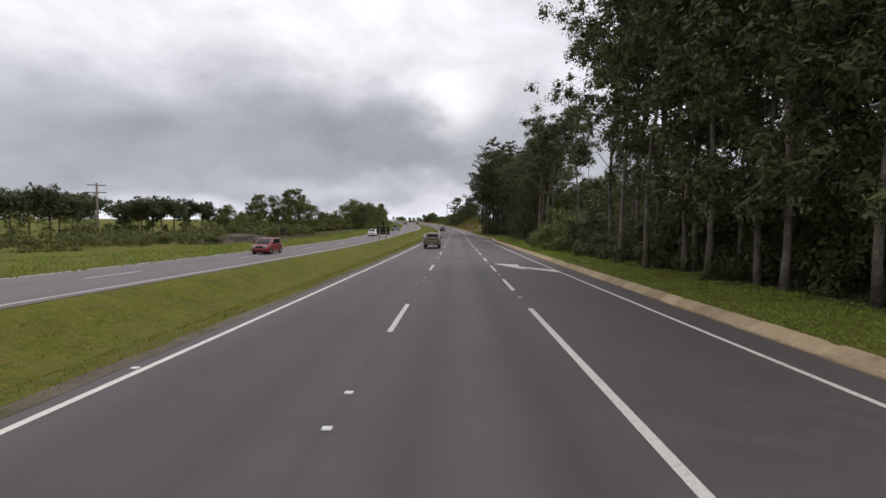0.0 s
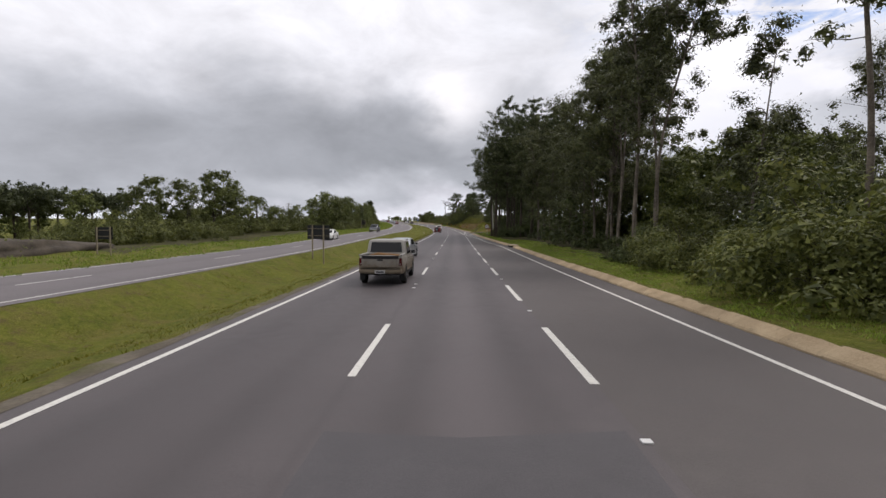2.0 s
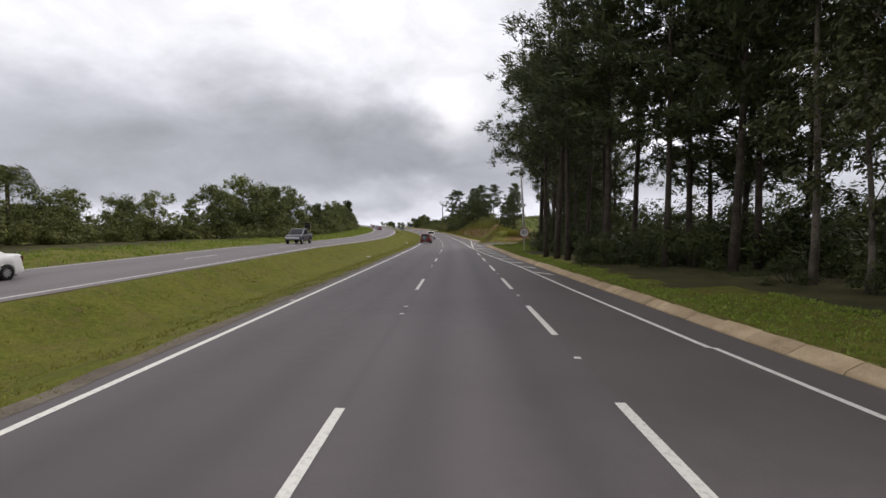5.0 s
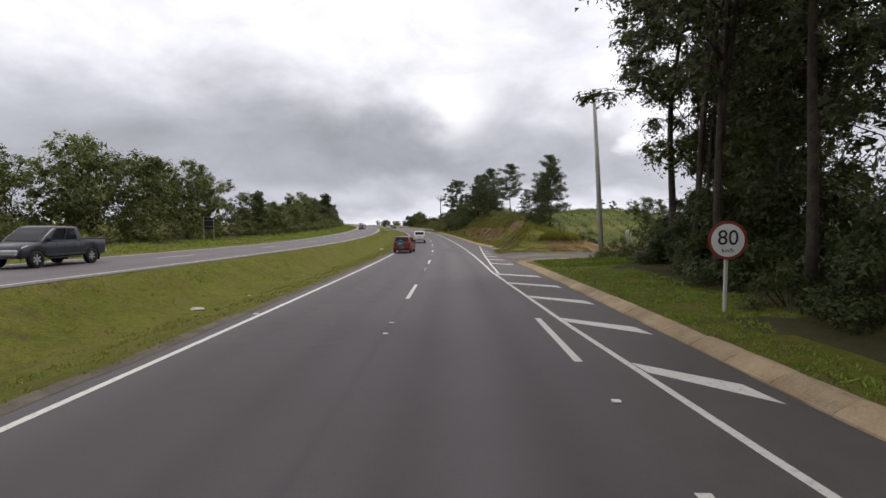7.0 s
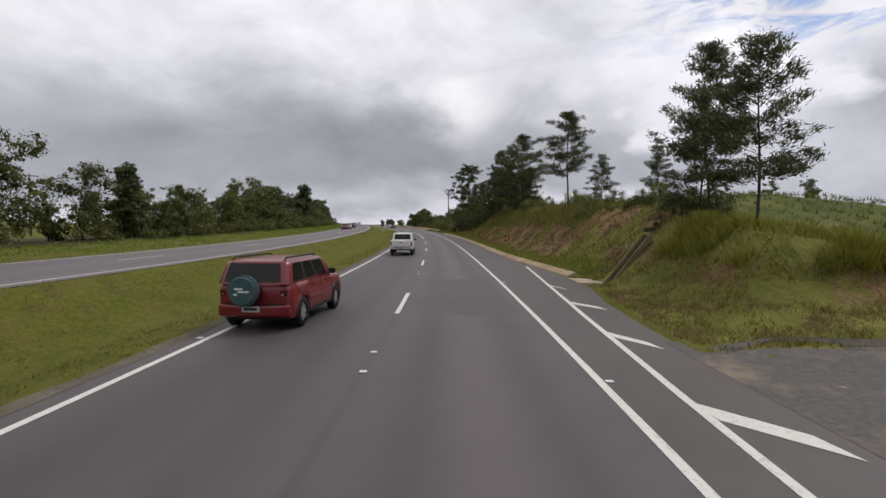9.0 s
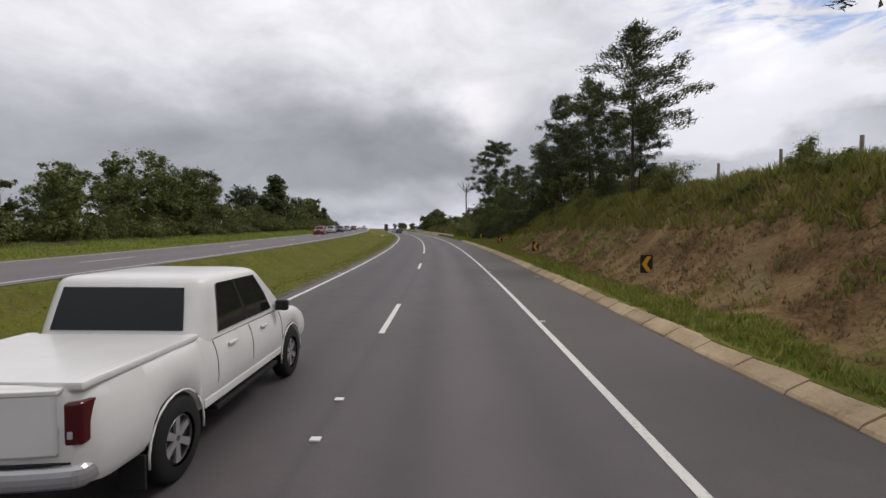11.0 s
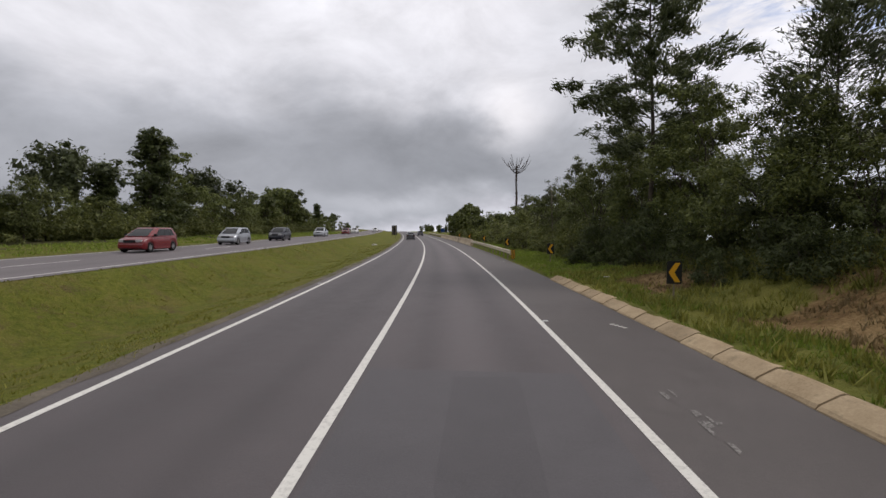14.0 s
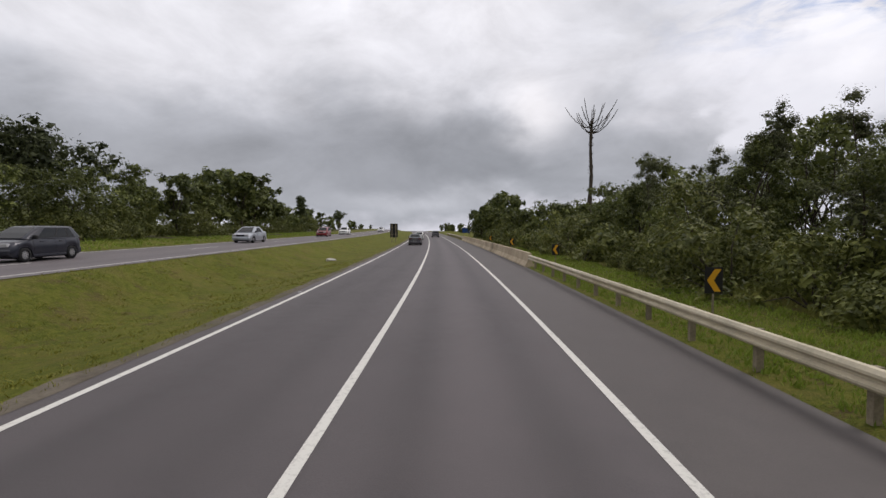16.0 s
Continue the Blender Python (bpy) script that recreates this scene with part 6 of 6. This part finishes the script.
def barrier(s0, s1, x):
    prof = [(-.30, 0), (-.30, .08), (-.14, .33), (-.09, .84), (.09, .84), (.14, .33), (.30, .08), (.30, 0)]
    root = tagged(new("concrete_barrier"), "stained concrete safety barrier along the shoulder", "barrier")
    root.matrix_basis = stand(s0, x, 0)
    inv = root.matrix_basis.inverted()
    s = s0
    while s < s1:
        e = min(s + 4.0, s1)
        ss = [s + .01, (s + e) / 2, e - .01]
        v = [inv @ at(q, x + dx, z) for q in ss for dx, z in prof]
        k = len(prof)
        f = [(i * k + j, i * k + (j + 1) % k, (i + 1) * k + (j + 1) % k, (i + 1) * k + j) for i in range(2) for j in range(k)]
        f += [tuple(range(k))[::-1], tuple(range(2 * k, 3 * k))]
        part("segment", mesh_of("segment", v, f, M_CONC), root)
        s += 4.0
    return root


barrier(304.8, 365, 6.4)
guard_rail(365.5, 420, 6.3, "galvanised steel guard rail far along the shoulder")

# fence, gate and posts on the hill
for i in range(18):
    s, x = 178 + i * 4.2, 16.0 + .5 * math.sin(i)
    root = tagged(new("fence_post"), "rough grey wooden fence post on the bank", "fence post", "fence posts on the bank")
    root.matrix_basis = stand(s, x, land(s, x), rnd.uniform(0, 90))
    part("post", tubes("post", [([(0, 0, -.3), (rnd.uniform(-.05, .05), 0, 1.3)], [.08, .07], 7)], M_WOODPOST), root)
for s, x, bent in ((174.6, 22.0, 1), (175.6, 23.0, 1), (176.6, 24.0, 1), (178, 25.6, 1), (166.9, 19.0, 0), (168.4, 22.6, 0)):
    root = tagged(new("fence_post"), "pale concrete fence post with bent tip beside the gate", "fence post", "concrete posts by the gate")
    root.matrix_basis = stand(s, x, land(s, x))
    part("post", tubes("post", [([(0, 0, -.4), (0, 0, 1.5), (.22 if bent else .0, 0, 1.85)], [.08, .075, .06], 6)], M_CONC2), root)
root = tagged(new("metal_gate"), "rusty tubular gate closed across the side track", "gate")
root.matrix_basis = stand(167.0, 19.2, land(167, 20), 24)
for z in (.25, .7, 1.15, 1.55):
    part("bar", rod("bar", (0, 0, z), (3.2, .2, z), .025, M_POST), root)
for x in (.0, 1.6, 3.2):
    part("upright", rod("upright", (x, x * .0625, .2), (x, x * .0625, 1.6), .03, M_POST), root)

# the dead araucaria with its bare candelabra crown
root = tagged(new("dead_araucaria_tree"), "dead araucaria with bare black trunk and upcurved branches", "tree")
ds, dx = 326.5, 17.0
root.matrix_basis = stand(ds, dx, land(ds, dx))
rng = np.random.default_rng(77)
zs = np.linspace(0, 13.4, 40)
part("trunk", tubes("trunk", [([(.05 * math.sin(z), .04 * math.cos(z * 1.3), z) for z in zs], [.27 - .009 * z + .035 * rng.uniform(-1, 1) for z in zs], 8)]
     + [([(0, 0, z), (.3 * math.cos(a), .3 * math.sin(a), z + .1)], [.06, .02], 4) for z, a in zip(rng.uniform(7, 13, 26), rng.uniform(0, 6.28, 26))], M_BARK), root)
tl = []
for i in range(17):
    a = 6.28 * i / 17 + rng.uniform(-.1, .1)
    r = rng.uniform(1.4, 2.9)
    z0 = 12.4 + rng.uniform(-.3, .7)
    tl.append(([(math.cos(a) * r * u, math.sin(a) * r * u, z0 + (-.1 + 1.9 * u * u) * (r / 2.0) ** .6 * 1.0) for u in (0, .3, .6, .85, 1.0, 1.06)], [.06, .05, .045, .04, .035, .02], 5))
tl.append(([(0, 0, 13), (0.05, 0, 14.6)], [.06, .03], 5))
part("branches", tubes("branches", tl, M_BARK), root, "bare upcurved branches")

# a slim bare sapling by the rail, and a palm-like tree far left
root = tagged(new("sapling"), "slim pale sapling with a tiny crown", "tree")
root.matrix_basis = stand(288.0, 12.4, land(288, 12.4)) @ Matrix.Diagonal((.88, .88, .88, 1))
part("trunk", tubes("trunk", [([(0, 0, -.2), (.1, 0, 2), (.0, .1, 4.5), (-.1, 0, 7.2)], [.06, .05, .04, .02], 6)] + [([(-.05, 0, 6 + k * .25), (math.cos(k * 2.4) * .7, math.sin(k * 2.4) * .7, 6.6 + k * .25)], [.02, .008], 4) for k in range(6)], M_EBARK), root)
rng = np.random.default_rng(8)
part("crown", leaf_mesh("crown", cloud(rng, [(math.cos(k * 2.4) * .6, math.sin(k * 2.4) * .6, 6.6 + k * .25) for k in range(6)], [.35] * 6, 350)[0], .16, .06, rng, M_EUC), root)


def palm(s, x, h):
    rng = np.random.default_rng(int(s))
    root = tagged(new("palm_tree"), "palm with arching feathery fronds in the tree line", "tree")
    root.matrix_basis = stand(s, x, land(s, x))
    part("trunk", tubes("trunk", [([(0, 0, -.2), (.05, 0, h * .5), (0, 0, h)], [.2, .16, .14], 8)], M_BARK), root)
    pts, ways = [], []
    for i in range(30):
        a, up = 6.28 * i / 15 + rng.uniform(-.2, .2), rng.uniform(-.2, 1.7)
        for j in range(34):
            u = j / 33
            c = np.array([math.cos(a) * 2.4 * u, math.sin(a) * 2.4 * u, h + up * math.sin(u * 2.6) - 1.7 * u * u])
            for sg in (-1, 1):
                side = np.array([-math.sin(a), math.cos(a), -.4]) * sg
                pts.append(c + side * .22)
                ways.append(side * 2)
    part("crown", leaf_mesh("crown", np.array(pts), .7, .07, rng, M_BROAD, spread=np.array(ways)), root)


palm(128, -38.5, 6.2)

# dark heap of soil on the far verge
bm = bmesh.new()
bmesh.ops.create_icosphere(bm, subdivisions=4, radius=1)
for q in bm.verts:
    k = 1 + .28 * noise.noise(q.co * 1.7) + .12 * noise.noise(q.co * 5)
    q.co = Vector((q.co.x * 2.6 * k, q.co.y * 9 * k, max(-.2, q.co.z) * 1.15 * k))
M_HEAP = surface("dark_soil", two_tone((.042, .035, .028), (.098, .082, .062), 1.0, 12.0, .6, .05), rough=.95)
root = tagged(new("earth_mound", from_bm(bm, "earth_mound", M_HEAP, True)), "low mound of dark dug earth on the far verge", "earth mound")
root.matrix_basis = stand(66, -30, land(66, -30) - .05)

# litter in the median, as pale lumps
for s, x, a in ((138.5, -8.0, .26), (186.0, -6.9, .34), (313, -7.2, .42), (142.6, -7.8, .09), (152, -8.2, .08), (262, 8.1, .16), (223.8, 6.85, .16)):
    bm = bmesh.new()
    bmesh.ops.create_icosphere(bm, subdivisions=2, radius=1)
    for q in bm.verts:
        k = 1 + .5 * noise.noise(q.co * 2.1 + Vector((s, 0, 0)))
        q.co = Vector((q.co.x * a * k, q.co.y * a * .8 * k, q.co.z * a * .3 * k))
    root = tagged(new("litter", from_bm(bm, "litter", M_CONC2, False)), "crumpled pale scrap lying in the grass", "litter", "scraps of litter")
    root.matrix_basis = stand(s, x, land(s, x) + a * .15)

# ---- grass ----


def tufts(name, count, s0, s1, x_low, x_high, h_low, h_high, mat, label, seed, blades=4, keep=None, wide=.02, bias=None):
    """Many small tufts of grass on the ground, as one thing."""
    rng = np.random.default_rng(seed)
    ss = rng.uniform(s0, s1, count)
    us = rng.uniform(0, 1, count) if bias is None else rng.uniform(0, 1, count) ** bias
    pts = []
    for s, u in zip(ss, us):
        e = knots(s, EDGE)
        a = x_low(e) if callable(x_low) else x_low
        b = x_high(e) if callable(x_high) else x_high
        x = a + (b - a) * u
        if keep and not keep(s, x):
            continue
        p = at(s, x, land(s, x))
        pts.append((p.x, p.y, p.z))
    c = np.repeat(np.array(pts), blades, 0)
    n = len(c)
    c = c + np.concatenate([rng.normal(size=(n, 2)) * .05, np.zeros((n, 1))], 1)
    h = rng.uniform(h_low, h_high, (n, 1))
    lean = np.concatenate([rng.normal(size=(n, 2)) * (.9 if h_high < .1 else .45), np.ones((n, 1))], 1)
    a = rng.uniform(0, 6.28, n)
    side = np.stack([np.cos(a), np.sin(a), np.zeros(n)], 1) * (wide * (.5 + h / max(h_high, .01)))
    v = np.empty((n, 3, 3))
    v[:, 0], v[:, 1], v[:, 2] = c - side - [0, 0, .02], c + side - [0, 0, .02], c + lean * h
    me = bpy.data.meshes.new(name)
    me.vertices.add(n * 3)
    me.vertices.foreach_set("co", v.astype(np.float32).ravel())
    me.loops.add(n * 3)
    me.loops.foreach_set("vertex_index", np.arange(n * 3, dtype=np.int32))
    me.polygons.add(n)
    me.polygons.foreach_set("loop_start", np.arange(0, n * 3, 3, dtype=np.int32))
    me.materials.append(mat)
    me.update(calc_edges=True)
    return tagged(new(name, me), label, "grass", kind="stuff")


def patchy(k, cut):
    return lambda s, x: lump(s, x, k) > cut


def bank_keep_free(s, x):
    return not (abs(s - 175.6) < .85 and x < 10.4)


def bank_keep(s, x):
    d = x - knots(s, EDGE)
    if s < 176.5 and (s < 165 or land(s, x) < 1.1) or abs(s - 175.6) < .85 and x < 10.4:
        return False
    return lump(s, x, 1.1) > (.38 if soil_at(s, x) else -.45)


tufts("median_grass", 50000, -2, 310, -11.2, -4.06, .025, .075, M_BLADE, "short mown grass of the median with bare patches", 1, 4, lambda s, x: lump(s, x, .6) + .6 * lump(s, x, 1.9) > -.12, .010)
tufts("verge_grass", 24000, 0, 147, lambda e: e + .48, lambda e: e + 4.2, .03, .085, M_LUSH, "green grass strip behind the kerb", 2, 4, lambda s, x: lump(s, x, .5) > -.35 and not (102 < s < 132 and x - knots(s, EDGE) > 2.0 + lump(s, x, .7)), .016)
tufts("bank_top_grass", 9000, 188, 262, lambda e: e + 4.4, lambda e: e + 9, .2, .55, M_TALL, "long dry grass along the top of the bank", 9, 4, None, .022)
tufts("bank_grass", 24000, 163, 266, lambda e: e + .5, lambda e: e + 8.5, .05, .26, M_TALL, "rough tall grass in patches on the bank", 3, 4, bank_keep, .022)
tufts("bank_dry_grass", 30000, 168, 262, lambda e: e + 1.2, lambda e: e + 6.6, .03, .14, M_DRY, "short dry brown grass on the bare soil of the bank", 21, 3, lambda s, x: soil_at(s, x) and lump(s, x, .8) > -.25 and bank_keep_free(s, x), .02)
tufts("bank_tussock", 7500, 166, 174, 7.8, 17, .18, .60, M_BLADE, "bright overhanging grass tussocks at the corner of the bank", 19, 6, lambda s, x: land(s, x) > 1.3 and lump(s, x, .6) > .0, .016)
tufts("slope_straw", 15000, 164.5, 178, lambda e: e + .4, lambda e: e + 9, .03, .11, M_DRY, "short straw-coloured grass on the foot of the bank", 23, 3, lambda s, x: land(s, x) < 1.5 and lump(s, x, .9) > -.1 and bank_keep_free(s, x), .014)
tufts("slope_grass", 9000, 164.5, 178, lambda e: e + .4, lambda e: e + 9, .03, .13, M_TALL, "short green grass on the foot of the bank", 24, 3, lambda s, x: land(s, x) < 1.5 and lump(s, x, .6) > -.2 and bank_keep_free(s, x), .014)
tufts("kerb_grass", 13000, 178, 263, lambda e: e + .48, lambda e: e + 2.1, .03, .11, M_LUSH, "bright green grass strip between kerb and bank", 25, 4, patchy(.5, -.3), .014)
tufts("rail_grass", 15000, 262, 330, lambda e: e + .15, lambda e: e + 4.5, .03, .12, M_LUSH, "green grass behind the guard rail", 4, 4, None, .018)
tufts("far_verge_grass", 22000, 5, 380, -27, -19.5, .05, .20, M_LUSH, "rough green grass on the far verge", 5, 4, patchy(.35, -.3), .025)
tufts("track_grass", 9000, 147, 159, 6.9, 18, .04, .18, M_LUSH, "weedy grass beside the side track", 7, 4, lambda s, x: x > track_edge(s + 1.5) + .8 and s < 159 and lump(s, x, .8) > -.3, .02)
tufts("hill_crop", 24000, 150, 262, lambda e: e + 9, lambda e: e + 60, .12, .48, M_BROAD, "rows of young plants on the hill field", 6, 5, lambda s, x: abs((x * .5) % 1 - .5) < .22 and land(s, x) > 1.3, .026)

# ---- road studs ----
M_STUD = surface("stud_white", plain((.70, .70, .68), .2), rough=.4)
stud = box_mesh("road_stud", (-.06, -.05, 0), (.06, .05, .022), M_STUD, .008)
pairs = []
for k in range(0, 19):
    s = 8.57 + 16 * k
    if s < 214:
        pairs += [(s - 4.0, 0.0), (s - 5.2, 0.02)]
    pairs.append((s - 3.0, XL - .16))
for k in range(15):
    pairs.append((16.1 + 8.09 * k - 1.9, XR))
for k in range(10):
    pairs.append((150 + 13 * k, XR + .14))
for s, x in pairs:
    ob = tagged(new("road_stud", stud), "small white reflective stud glued to the asphalt", "road stud", "studs along the lines")
    ob.matrix_basis = stand(s, x, .0)

# ---- kerbs, stone by stone ----


def kerb_mesh(name, length, seed):
    rng = np.random.default_rng(seed)
    j = lambda: rng.uniform(-.008, .008)
    prof = [(0.0, -.05), (0.0, .03), (.04, .07), (.30, .205), (.37, .22), (.44, .21), (.44, -.05)]
    g = .007
    v = [(x + j(), y, z + j()) for y in (g, length * .5, length - g) for x, z in prof]
    k = len(prof)
    f = [(i * k + a, i * k + (a + 1) % k, (i + 1) * k + (a + 1) % k, (i + 1) * k + a) for i in range(2) for a in range(k)]
    f += [tuple(range(k))[::-1], tuple(range(2 * k, 3 * k))]
    return mesh_of(name, v, f, M_KERB)


def kerb_build(n, p):
    obr = n.add("ShaderNodeObjectInfo").outputs["Random"]
    a = n.noise(p, 1.3, 5.0, .6)
    b = n.noise(p, 26.0, 4.0, .65)
    col = n.ramp(n.math("ADD", n.math("MULTIPLY", a, .6), n.math("MULTIPLY", b, .4)), [(.36, (.27, .20, .12)), (.64, (.43, .335, .215))])
    tone = n.math("ADD", .84, n.math("MULTIPLY", obr, .3))
    col = n.mix(1.0, col, n.add("ShaderNodeCombineColor", tone, tone, tone).outputs[0], "MULTIPLY")
    stain = n.math("MULTIPLY", n.math("SUBTRACT", n.noise(p, 3.2, 5.0, .7), .55, clamp=True), 4.0, clamp=True)
    return n.mix(stain, col, (.16, .13, .085, 1)), (b, .35, .01), None


M_KERB = surface("kerb_concrete", kerb_build, rough=.92, spec=.2)
STONES = [kerb_mesh("kerb_stone", 1.17, k) for k in range(4)]
for s0, s1 in ((-6, 87.0), (89.6, 152.3), (178.2, 263.5)):
    kerb = tagged(new("kerb"), "tan sloping concrete kerb beside the road", "kerb", kind="structure")
    kerb.matrix_basis = stand(s0, knots(s0, EDGE))
    inv = kerb.matrix_basis.inverted()
    s = s0
    while s < s1:
        x0, x1 = knots(s, EDGE), knots(s + 1.17, EDGE)
        m = stand(s, x0 + rnd.uniform(-.01, .01), rnd.uniform(-.006, .006), -math.degrees(math.atan((x1 - x0) / 1.17)) + rnd.uniform(-.4, .4))
        part("kerb_stone", STONES[rnd.randrange(4)], kerb, m=inv @ m)
        s += 1.17
